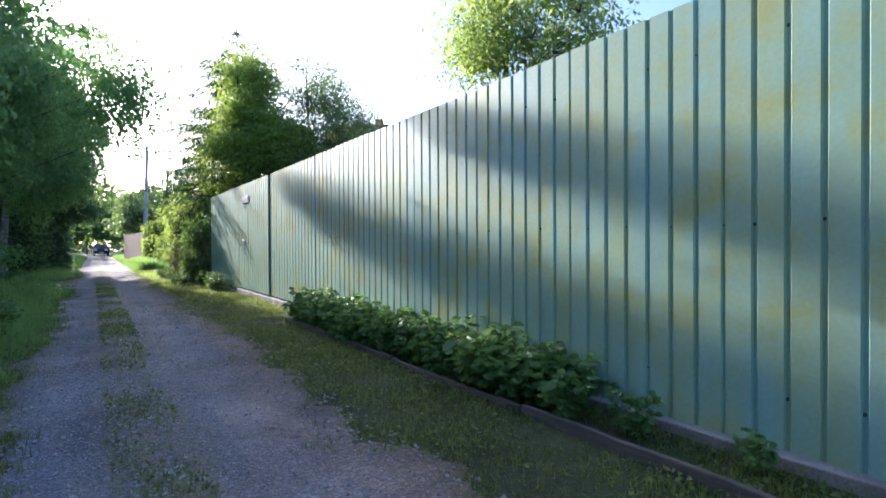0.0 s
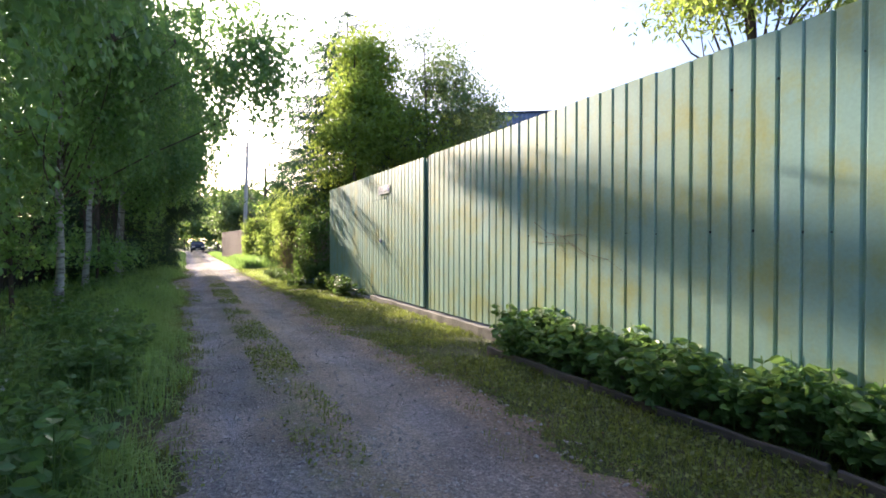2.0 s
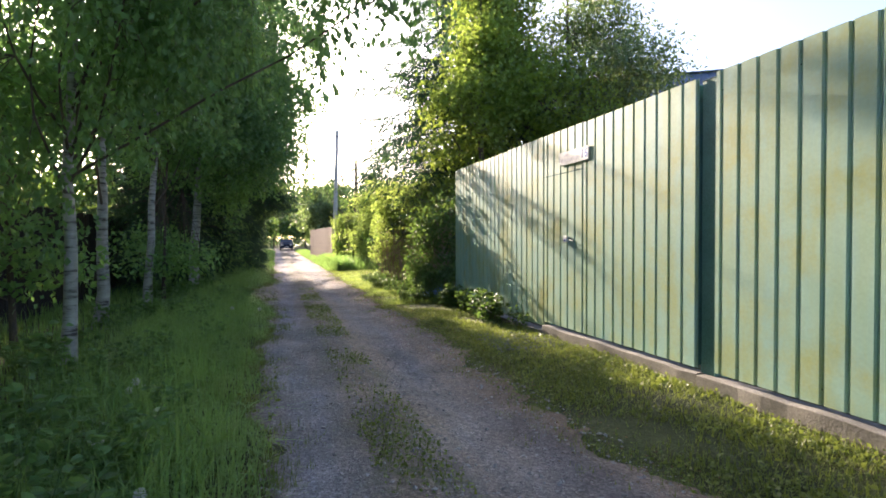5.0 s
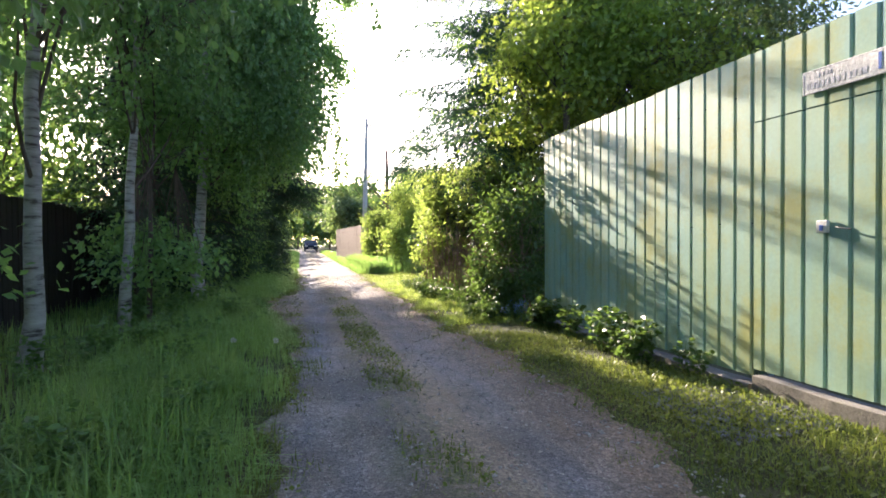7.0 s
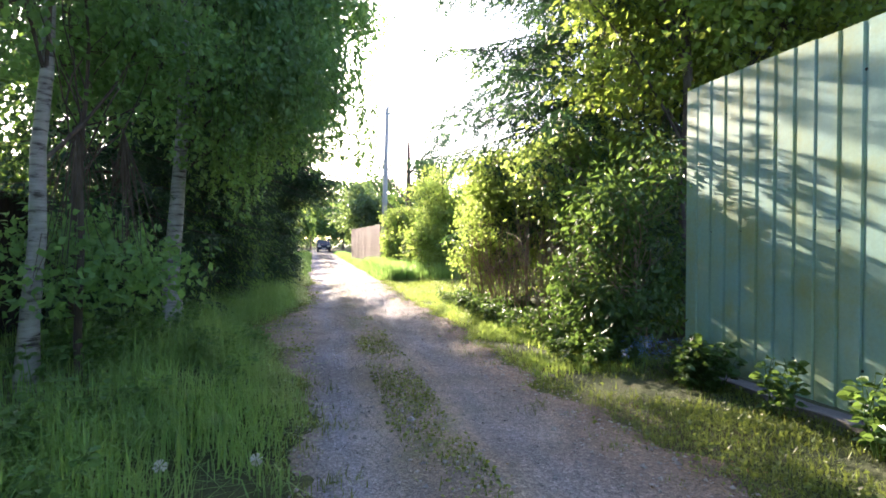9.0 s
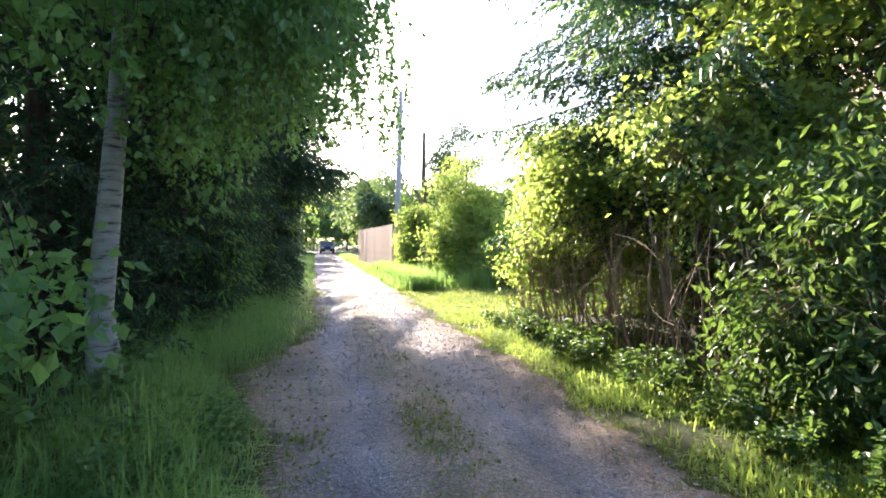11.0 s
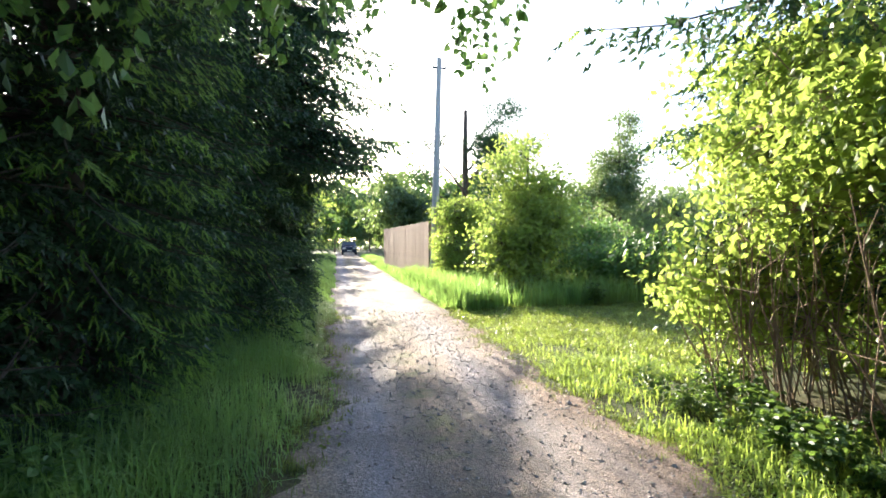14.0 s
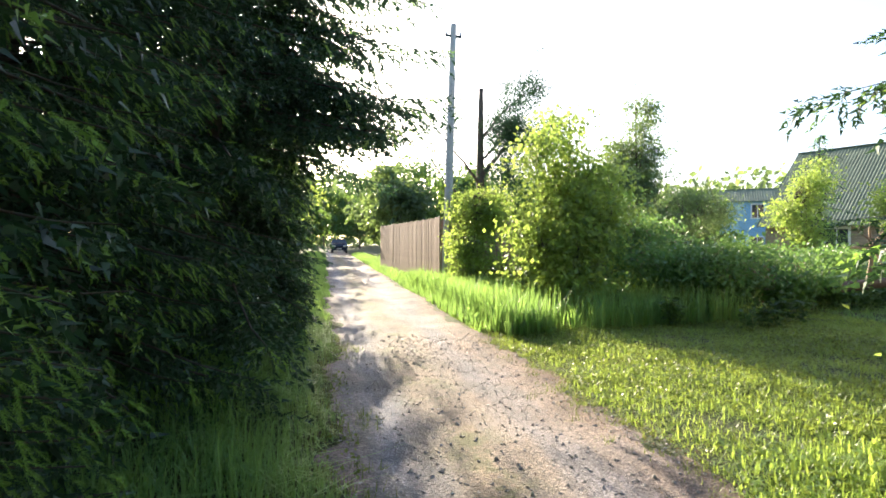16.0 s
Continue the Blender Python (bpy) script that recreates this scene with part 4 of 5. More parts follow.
# the thicket past the fence end
broadleaf("lilac_bush", "dense dark green lilac bush beside the fence end", (2.95, 18.35), 2.6, [(-0.1, 0.1, 1.4, 0.75, 0.75, 1.0), (-0.2, 0.3, 0.6, 0.6, 0.6, 0.5)], 9500, 0.095, M_MAPLELEAF, M_TWIG, 0.03, 51, outline=LEAF_LONG, group="thicket bushes", limbs=24, bare=0.02, category="bush")
for k, (x, y, h) in enumerate([(5.0, 19.6, 2.1), (5.2, 21.6, 2.3), (5.1, 23.6, 1.9)]):
    broadleaf("undergrowth_bush", "dense dark green bush at the back of the thicket", (x, y), h, [(0, 0, h * 0.42, 1.0, 1.3, h * 0.5)], 7000, 0.09, M_MIXLEAF, M_TWIG, 0.02, 560 + k, group="undergrowth bushes", limbs=14, bare=0.02, category="bush")
broadleaf("hazel_bush", "tall hazel bush with many bare lower stems", (3.4, 20.0), 3.6, [(-0.4, 0.2, 2.05, 1.0, 1.2, 0.55), (0.3, 0.2, 2.4, 1.0, 1.2, 0.6)], 11000, 0.075, M_YELLOWLEAF, M_TWIG, 0.03, 52, group="thicket bushes", limbs=30, bare=0.02, category="bush")
broadleaf("hazel_bush", "sunlit bush with bright yellow-green leaves beside the lane", (3.35, 22.4), 3.4, [(-0.4, 0.3, 2.0, 0.9, 1.2, 0.7), (-0.1, 0.6, 2.8, 0.9, 1.2, 0.6), (-0.3, 1.3, 1.0, 0.6, 0.7, 0.7)], 21000, 0.072, M_YELLOWLEAF, M_TWIG, 0.03, 53, group="thicket bushes", limbs=34, bare=0.02, category="bush")
broadleaf("hazel_bush", "sunlit bush with bright yellow-green leaves at the clearing", (4.1, 24.1), 3.2, [(-0.4, 0.0, 1.7, 0.9, 0.7, 0.9), (0.0, 0.0, 2.6, 0.8, 0.7, 0.5), (-0.7, 0.1, 0.8, 0.6, 0.5, 0.5)], 15000, 0.072, M_YELLOWLEAF, M_TWIG, 0.03, 54, group="thicket bushes", limbs=30, bare=0.02, category="bush")


def bare_stem(k, rng):
    t = Tubes(5)
    x, y = rng.uniform(2.4, 3.7), rng.uniform(18.9, 24.0)
    z = float(rise(x, y))
    h = rng.uniform(0.7, 1.9)
    lean = rng.normal(size=2) * 0.24
    p = curve_pts((0, 0, -0.05), (lean[0] - 0.15, lean[1], h), 0.08, rng, 6)
    r0 = rng.uniform(0.004, 0.012)
    t.add(p, np.linspace(r0, r0 * 0.35, 6))
    for m in range(2):
        s = p[int(rng.integers(2, 5))]
        t.add(curve_pts(s, s + rng.normal(size=3) * np.array([0.22, 0.22, 0.1]) + np.array([0, 0, 0.22]), 0.03, rng, 4), np.linspace(r0 * 0.5, 0.002, 4))
    ob = link_mesh("bare_stem", t.mesh("bare_stem"), M_TWIG)
    ob.location = (x, y, z)
    tagged(ob, "bare brown leaning stem under the thicket bushes", "stem", "bare thicket stems")


stem_rng = np.random.default_rng(61)
for k in range(190):
    bare_stem(k, stem_rng)

# beyond the clearing
broadleaf("sallow_bush", "large sunlit sallow bush with yellow-green leaves", (4.2, 32.5), 5.0, [(0, 0, 1.9, 1.5, 1.4, 1.3), (-0.2, 0, 3.0, 1.0, 0.9, 1.0), (-0.1, 0, 3.8, 0.6, 0.6, 0.6), (-0.3, -0.4, 1.0, 1.6, 1.2, 0.8), (0.9, 0, 2.5, 0.9, 0.8, 0.7)], 16000, 0.105, M_YELLOWLEAF, M_BARK, 0.05, 71, limbs=24, bare=0.05, category="bush")
broadleaf("sallow_bush", "sallow bush with pale leaves against the brown fence", (2.9, 35.4), 3.0, [(0, 0, 1.8, 0.9, 1.0, 1.1), (0.1, -0.4, 0.8, 0.9, 0.8, 0.6)], 12000, 0.08, M_YELLOWLEAF, M_BARK, 0.03, 72, limbs=16, bare=0.05, category="bush")
for k, (x, y, h, w) in enumerate(((6.4, 31.4, 1.6, 1.5), (8.4, 31.6, 1.4, 1.6), (10.6, 32.6, 1.2, 1.6), (13.2, 33.0, 1.2, 1.8), (6.6, 33.6, 2.6, 1.6))):
    broadleaf("bramble_bush", "low dark green bramble mound at the back of the clearing", (x, y), h, [(0, 0, h * 0.45, w, 1.2, h * 0.55)], 9000, 0.09, M_HERB, M_TWIG, 0.02, 80 + k, limbs=12, bare=0.05, group="bramble mounds", category="bush")
broadleaf("grey_willow", "tall grey-green willow beyond the clearing", (15.4, 46.6), 9.8, [(0, 0, 5.0, 1.9, 1.9, 2.4), (-1.9, 0, 3.6, 1.8, 1.6, 1.8), (0.4, 0, 8.0, 1.2, 1.2, 1.6)], 18000, 0.19, M_GREYLEAF, M_BARK, 0.11, 91, outline=LEAF_LONG)
broadleaf("grey_willow", "low grey-green willow beyond the clearing", (15.9, 43.6), 4.4, [(0, 0, 2.6, 2.2, 1.6, 1.6), (1.6, 0, 1.8, 1.6, 1.4, 1.2)], 15000, 0.11, M_GREYLEAF, M_BARK, 0.08, 92, outline=LEAF_LONG)
broadleaf("aspen_sapling", "young aspen with sunlit yellow-green leaves", (15.2, 36.6), 4.2, [(0, 0, 2.4, 0.9, 0.9, 1.6)], 6000, 0.09, M_YELLOWLEAF, M_BARK, 0.04, 93, limbs=12, bare=0.1)
broadleaf("aspen_sapling", "young aspen with sunlit yellow-green leaves", (18.4, 35.4), 3.6, [(0, 0, 2.1, 1.1, 0.9, 1.3)], 6000, 0.09, M_YELLOWLEAF, M_BARK, 0.04, 94, limbs=12, bare=0.1)
spruce("young_spruce", "slender young spruce in front of the green roof", (17.4, 38.0), 5.4, 1.0, 95, 16, 0.25, 0.2, 0.2, step=0.14)


def pine():
    rng = np.random.default_rng(97)
    tree = thing("pine_tree", "old pine with a broken dead top and flat crown", "tree", pose(3.9, 37.6, float(rise(3.9, 37.6))))
    t = Tubes(8)
    t.add(curve_pts((0, 0, -0.1), (-0.05, 0, 6.1), 0.08, rng, 8), np.linspace(0.19, 0.07, 8))
    tops = []
    for a, b, r in (((0, 0, 3.0), (-1.5, 0.2, 4.9), 0.06), ((0, 0, 2.4), (-1.9, 0, 4.3), 0.05), ((-0.9, 0.1, 3.8), (-0.8, 0, 5.2), 0.03), ((0, 0, 3.4), (1.2, 0.3, 4.9), 0.07), ((0, 0, 4.6), (2.0, 0.2, 6.3), 0.05), ((1.0, 0.2, 4.6), (2.2, 0, 5.0), 0.04), ((0, 0, 3.9), (0.9, -0.3, 5.3), 0.04), ((0, 0, 2.6), (0.9, -0.2, 3.6), 0.05)):
        p = curve_pts(a, b, 0.14, rng, 7)
        t.add(p, np.linspace(r, 0.012, 7))
        tops.append(p)
    link_mesh("trunk", t.mesh("trunk"), M_BARK, tree)
    cl = np.concatenate([p[3:] + rng.normal(size=(4, 3)) * 0.3 for p in tops[3:] for _ in range(8)] + [p[4:] + rng.normal(size=(3, 3)) * 0.12 for p in tops[:3] for _ in range(2)])
    n = 22000
    k = rng.integers(0, len(cl), n)
    off = rng.normal(size=(n, 3)) * np.array([0.2, 0.2, 0.12])
    link_mesh("crown", leaves("crown", cl[k] + off, unit(off) + rng.normal(size=(n, 3)) * 0.4 + np.array([0, 0, 0.5]), 0.13, rng, [(0, 0), (0.3, 0.09), (0.7, 0.07), (1, 0)]), M_NEEDLE, tree)


pine()

# far trees that close the lane and the view
FAR = [(-5.5, 36, 7, 2.2, 'M'), (-4.8, 42, 6, 2.2, 'Y'), (-5.2, 50, 7, 2.6, 'M'), (-4.2, 58, 8, 2.6, 'Y'), (2.9, 51.5, 5.8, 1.6, 'G'), (4.8, 55, 7, 2.4, 'M'), (3.6, 61, 6.5, 2.2, 'G'), (6.0, 47, 5, 2.0, 'M'),
       (-3.5, 70, 8, 3.0, 'M'), (5.0, 72, 8, 3.0, 'M'), (-1.0, 92, 10, 4.0, 'M'), (4.0, 95, 10, 4.0, 'G'), (-7.5, 60, 9, 3.0, 'M'), (10, 60, 7, 3.0, 'G'), (16, 62, 7, 3.0, 'M'), (23, 60, 6, 3.0, 'G'), (29, 58, 6, 2.6, 'M'),
       (-9.5, 30, 5, 2.2, 'M'), (-8.0, 18, 7.5, 2.6, 'Y'), (-7.5, 6.5, 8.5, 2.8, 'Y'), (-7.0, 11.5, 8.0, 2.6, 'Y'), (-6.6, 2.0, 8.0, 2.6, 'M'), (-7.5, 24.5, 8.0, 2.8, 'M'), (-7, -3, 8, 2.6, 'M'), (-2.5, -7, 8, 2.6, 'M')]
for k, (x, y, h, w, c) in enumerate(FAR):
    broadleaf("leafy_tree", "leafy green tree with an uneven crown in the distance" if y > 34 else "leafy green tree behind the boundary fence", (x, y), h, [(0, 0, h * 0.55, w, w, h * 0.38), (0.4 * w, 0.3, h * 0.3, w * 0.8, w * 0.8, h * 0.22), (-0.2 * w, 0, h * 0.82, w * 0.6, w * 0.6, h * 0.2)], 5500, 0.42 if y > 60 else (0.26 if y > 34 else 0.2), {'M': M_MAPLELEAF, 'Y': M_YELLOWLEAF, 'G': M_GREYLEAF}[c], M_BARK, 0.12, 200 + k, group="background trees", limbs=10, cluster=0.4, sides=6)



def far_woods():
    rng = np.random.default_rng(290)
    n = 30000
    a = rng.uniform(-0.75, 0.95, n)
    r = rng.uniform(105, 150, n)
    x, y = np.sin(a) * r, np.cos(a) * r
    top = 9 + 3 * np.sin(x * 0.21) + 2 * np.sin(x * 0.53 + 1) + 1.5 * np.sin(x * 1.3 + y)
    p = np.stack([x, y, rise(x, y) + top * rng.random(n) ** 0.7], -1)
    ob = link_mesh("far_woods", leaves("far_woods", p, rng.normal(size=p.shape), rng.uniform(0.8, 1.6, n), rng), M_GREYLEAF)
    tagged(ob, "hazy line of distant woods", "woods", kind="stuff")


far_woods()

# ---- grass, herbs, stones ----


def blades(name, x, y, h, rng, width=0.006, lean=0.45, plain=False):
    """Grass blades, bent, standing at the places given."""
    n = len(x)
    z = rise(x, y) - 0.01
    p = np.stack([x, y, z], -1)
    a = rng.random(n) * 6.283
    out = np.stack([np.cos(a), np.sin(a), 0 * a], -1)
    perp = np.stack([-np.sin(a), np.cos(a), 0 * a], -1)
    b = np.abs(rng.normal(size=n)) * lean
    up = np.array([0, 0, 1.0])
    hh = h[:, None]
    mid = p + hh * (0.55 * up + 0.18 * out * b[:, None])
    tip = p + hh * (up * (1 - 0.35 * np.minimum(b, 1.5))[:, None] + out * b[:, None] * 0.75)
    w = (width * rng.uniform(0.6, 1.4, n))[:, None] * perp
    if plain:
        return np_mesh(name, np.stack([p - w, p + w, tip], 1).reshape(-1, 3), np.arange(n * 3).reshape(-1, 3))
    v = np.stack([p - w, p + w, mid + w * 0.75, mid - w * 0.75, tip + w * 0.12, tip - w * 0.12], 1)
    f = (np.arange(n)[:, None, None] * 6 + np.array([[0, 1, 2, 3], [3, 2, 4, 5]])[None]).reshape(-1, 4)
    return np_mesh(name, v.reshape(-1, 3), f)


def patchy(n, x0, x1, y0, y1, rng, keep=None, scale=1.0):
    x, y = rng.uniform(x0, x1, n), rng.uniform(y0, y1, n)
    val = np.sin(1.7 * x * scale + 0.8 * y * scale) + np.sin(2.9 * y * scale - 1.1 * x + 1.3) + 0.8 * np.sin(6.1 * x * scale + 4.3 * y * scale)
    ok = val + rng.normal(size=n) * 0.8 > (-9 if keep is None else keep)
    return x[ok], y[ok]


def verge(name, label, n, x0, x1, y0, y1, hmin, hmax, mat, seed, width=0.005, keep=None, grow=None, lean=0.45):
    rng = np.random.default_rng(seed)
    x, y = patchy(n, x0, x1, y0, y1, rng, keep)
    h = rng.uniform(hmin, hmax, len(x))
    if grow is not None:
        h = h * grow(x, y)
        ok = h > 0.015
        x, y, h = x[ok], y[ok], h[ok]
    ob = link_mesh(name, blades(name, x, y, h, rng, width, lean, name != "tall_grass"), mat)
    tagged(ob, label, "grass", kind="stuff")


def from_left_edge(x, y):
    return np.clip((lane_edge(y, -1) - x + 0.06) / 0.55, 0, 1) ** 0.7


def from_right_edge(x, y):
    return np.clip((x - lane_edge(y, 1) + 0.28) / 0.5, 0, 1)


verge("tall_grass", "tall green grass on the verge below the birches", 66000, -2.4, -0.7, -1.5, 31, 0.14, 0.50, M_GRASS, 301, 0.0045, -1.2, from_left_edge, 1.15)
verge("tall_grass", "shaded grass under the birches", 16000, -4.4, -2.3, -1.5, 31, 0.10, 0.35, M_GRASS, 302, 0.006)
verge("short_grass", "short trodden yellow-green grass between lane and fence", 120000, 1.1, 2.85, -2, 17.6, 0.02, 0.09, M_LAWN, 303, 0.006, -1.0, from_right_edge, 0.9)
verge("middle_grass", "thin short grass along the middle of the lane", 26000, -0.12, 0.30, -1, 22, 0.015, 0.085, M_LAWN, 304, 0.007, 0.1, None, 0.9)


def tufts(name, label, n, side, y0, y1, reach, hmin, hmax, seed):
    """Tufts that creep from the verge on to the lane's edge."""
    rng = np.random.default_rng(seed)
    m = n // 28
    cy = rng.uniform(y0, y1, m)
    cx = lane_edge(cy, side) - side * rng.uniform(-0.15, reach, m) * rng.random(m)
    k = rng.integers(0, m, n)
    r = rng.normal(size=(n, 2)) * 0.05
    x, y = cx[k] + r[:, 0], cy[k] + r[:, 1]
    h = rng.uniform(hmin, hmax, n)
    tagged(link_mesh(name, blades(name, x, y, h, rng, 0.004, 0.9, True), M_LAWN), label, "grass", kind="stuff")


tufts("grass_tufts", "low grass tufts creeping on to the lane", 16000, 1, -1, 30, 0.55, 0.02, 0.09, 331)
tufts("grass_tufts", "low grass tufts creeping on to the lane", 12000, -1, -1, 30, 0.35, 0.03, 0.13, 332)
verge("tall_grass", "leafy grass in front of the thicket", 24000, 1.4, 2.9, 17.6, 25.2, 0.04, 0.15, M_MEADOW, 305, 0.006, -0.6, from_right_edge, 1.4)
verge("short_grass", "sunlit green grass of the clearing", 190000, 1.45, 8.5, 24.4, 33, 0.03, 0.11, M_MEADOW, 306, 0.006, -1.8, from_right_edge, 1.9)
verge("short_grass", "shaded grass at the back of the clearing", 40000, 8.5, 20, 24.4, 34, 0.05, 0.16, M_GRASS, 311, 0.010, None, None, 1.0)
verge("tall_grass", "tall sunlit reed grass in front of the sallow bush", 15000, 1.7, 6.5, 29.8, 35.5, 0.25, 0.75, M_GRASS, 307, 0.010, -1.0, from_right_edge)
verge("tall_grass", "tall sunlit grass at the foot of the brown fence", 7000, 1.75, 2.5, 29.5, 39, 0.25, 0.65, M_GRASS, 312, 0.010, None, from_right_edge)
verge("tall_grass", "sunlit grass along the far lane", 22000, 1.45, 2.6, 30, 70, 0.08, 0.35, M_GRASS, 308, 0.010, None, from_right_edge)
verge("tall_grass", "sunlit grass along the far lane", 22000, -2.6, -0.75, 30, 70, 0.10, 0.45, M_GRASS, 309, 0.010, None, from_left_edge)
verge("short_grass", "rough grass of the open ground", 40000, 2.5, 40, 33, 60, 0.10, 0.45, M_GRASS, 310, 0.03)


def clover(name, label, n, x0, x1, y0, y1, size, seed, keep, grow):
    rng = np.random.default_rng(seed)
    x, y = patchy(n, x0, x1, y0, y1, rng, keep)
    ok = grow(x, y) > rng.random(len(x))
    x, y = x[ok], y[ok]
    p = np.stack([x, y, rise(x, y) + rng.uniform(0.005, 0.05, len(x))], -1)
    d = rng.normal(size=p.shape) * np.array([1, 1, 0.35])
    ob = link_mesh(name, leaves(name, p, d, size * rng.uniform(0.6, 1.4, len(x)), rng, LEAF_OVAL, 0.2), M_LAWN)
    tagged(ob, label, "ground cover", kind="stuff")


clover("clover_cover", "small clover leaves between lane and fence", 30000, 1.1, 2.85, -2, 17.6, 0.032, 321, -0.2, from_right_edge)
clover("clover_cover", "small clover leaves at the foot of the verge", 9000, -1.5, -0.65, -1, 28, 0.032, 322, 0.2, lambda x, y: 0 * x + 1)
clover("clover_cover", "small leaves in the sunlit grass of the clearing", 36000, 1.5, 7.0, 24.4, 31, 0.034, 324, -0.6, from_right_edge)
clover("clover_cover", "small weeds along the middle of the lane", 12000, -0.14, 0.32, -1, 21, 0.028, 323, 0.4, lambda x, y: 0 * x + 1)


def herb(seed, h, n_stems, leaf, mat, label, per=9):
    """A leafy plant: several stems with broad leaves to all sides."""
    rng = np.random.default_rng(seed)
    ob = thing("leafy_plant", label, "plant")
    t = Tubes(4)
    P, D, S = [], [], []
    for k in range(n_stems):
        a = rng.random() * 6.28
        r0, r1 = 0.07 * rng.random(), 0.22 * rng.random() + 0.05
        top = np.array([math.cos(a) * r1, math.sin(a) * r1, h * rng.uniform(0.65, 1.1)])
        p = curve_pts((math.cos(a) * r0, math.sin(a) * r0, -0.05), top, 0.03, rng, 5)
        t.add(p, np.linspace(0.005, 0.002, 5))
        for m in range(per):
            s = rng.uniform(0.3, 1.0)
            q = np.array([np.interp(s, np.linspace(0, 1, 5), p[:, i]) for i in range(3)])
            b = rng.random() * 6.28
            d = np.array([math.cos(b), math.sin(b), rng.uniform(-0.25, 0.45)])
            for dev in (-0.7, 0, 0.7):
                c, sn = math.cos(dev), math.sin(dev)
                P.append(q + d * 0.03)
                D.append((d[0] * c - d[1] * sn, d[0] * sn + d[1] * c, d[2] - 0.15))
                S.append(leaf * rng.uniform(0.7, 1.15) * (1 if dev == 0 else 0.8))
    tagged(link_mesh("stem_cover", t.mesh("stem_cover"), mat, ob), kind="stuff")
    link_mesh("foliage", leaves("foliage", np.array(P), np.array(D), np.array(S), rng, LEAF_OVAL, 0.3, True), mat, ob)
    return ob


def plant_bed(kinds, places, rng, group):
    for k, (x, y, s) in enumerate(places):
        src = kinds[k % len(kinds)]
        m = pose(x, y, float(rise(x, y)), 0, 0, rng.uniform(0, 360))
        if k < len(kinds):
            src.matrix_basis = m
            ob = src
        else:
            ob = copy_thing(src, m)
        ob.scale = (s, s, s)
        tagged(ob, group=group)


rp = random.Random(7)
bed = [herb(400 + i, 0.50, 9, 0.105, M_HERB, "lush green leafy plant in the bed below the fence") for i in range(4)]
plant_bed(bed, [(2.52 + 0.26 * (i % 2) + rp.uniform(-0.06, 0.06), 2.35 + 0.121 * i, rp.uniform(0.75, 1.12)) for i in range(47)] + [(2.6, 1.9, 0.6), (2.7, 1.2, 0.5), (2.55, 0.4, 0.55), (2.7, -0.5, 0.5)], rp, "plants in the bed")
nettle = [herb(420 + i, 0.50, 7, 0.075, M_HERB, "green nettle-like weed in the verge grass", 11) for i in range(3)]
spots = [(rp.uniform(-2.6, -1.25), rp.uniform(0.3, 8.5), rp.uniform(0.6, 1.0)) for i in range(46)] + [(rp.uniform(-2.35, -1.25), rp.uniform(3.0, 10.5), rp.uniform(0.8, 1.25)) for i in range(44)] + [(rp.uniform(-3.2, -2.0), rp.uniform(8, 23), rp.uniform(0.6, 1.1)) for i in range(34)] + [(rp.uniform(-2.3, -1.2), rp.uniform(8, 20), rp.uniform(0.45, 0.8)) for i in range(46)]
plant_bed(nettle, spots, rp, "weeds on the birch side")
weed = [herb(440 + i, 0.42, 7, 0.08, M_MAPLELEAF, "low green weed beside the fence foot") for i in range(3)]
spots = [(rp.uniform(2.45, 2.82), rp.uniform(14.2, 17.4), rp.uniform(0.6, 1.15)) for i in range(15)] + [(rp.uniform(1.9, 3.0), rp.uniform(17.8, 23.8), rp.uniform(0.4, 0.85)) for i in range(80)] + [(rp.uniform(4.5, 12), rp.uniform(29, 31.5), rp.uniform(0.8, 1.4)) for i in range(34)]
plant_bed(weed, spots, rp, "weeds by the fence end")


def stones(name, label, n, x0, x1, y0, y1, smin, smax, mat, seed):
    """Loose stones: squashed, rough octahedra half sunk in the lane."""
    rng = np.random.default_rng(seed)
    x, y = rng.uniform(x0, x1, n), rng.uniform(y0, y1, n)
    s = smin + (smax - smin) * rng.random(n) ** 4
    c = np.stack([x, y, rise(x, y) + 0.012 + s * 0.15], -1)
    o = np.array([[1, 0, 0], [0, 1, 0], [-1, 0, 0], [0, -1, 0], [0, 0, 0.6], [0, 0, -0.6]], float)
    a = rng.random(n) * 6.28
    ca, sa = np.cos(a)[:, None], np.sin(a)[:, None]
    v = o[None] * rng.uniform(0.55, 1.2, (n, 6, 1)) + rng.normal(size=(n, 6, 3)) * 0.12
    v = np.stack([v[..., 0] * ca - v[..., 1] * sa, v[..., 0] * sa + v[..., 1] * ca, v[..., 2]], -1) * s[:, None, None] + c[:, None]
    f = np.array([[0, 1, 4], [1, 2, 4], [2, 3, 4], [3, 0, 4], [1, 0, 5], [2, 1, 5], [3, 2, 5], [0, 3, 5]])
    ob = link_mesh(name, np_mesh(name, v.reshape(-1, 3), (np.arange(n)[:, None, None] * 6 + f[None]).reshape(-1, 3)), mat)
    tagged(ob, label, "stones", kind="stuff")


stones("gravel_stones", "loose grey gravel stones on the lane", 26000, -0.8, 1.5, -1.0, 30, 0.004, 0.022, M_STONE, 501)
stones("gravel_stones", "loose grey gravel stones on the lane", 9000, -0.7, 0.6, 0.5, 6.5, 0.004, 0.02, M_STONE, 502)
stones("loose_stones", "pale loose stones lying on the lane", 420, -0.75, 1.45, -1.0, 28, 0.010, 0.034, M_STONE, 504)
stones("gravel_patch", "patch of blue-grey crushed stone before the gate", 2600, 1.85, 2.7, 12.9, 14.0, 0.006, 0.020, M_BLUESTONE, 503)


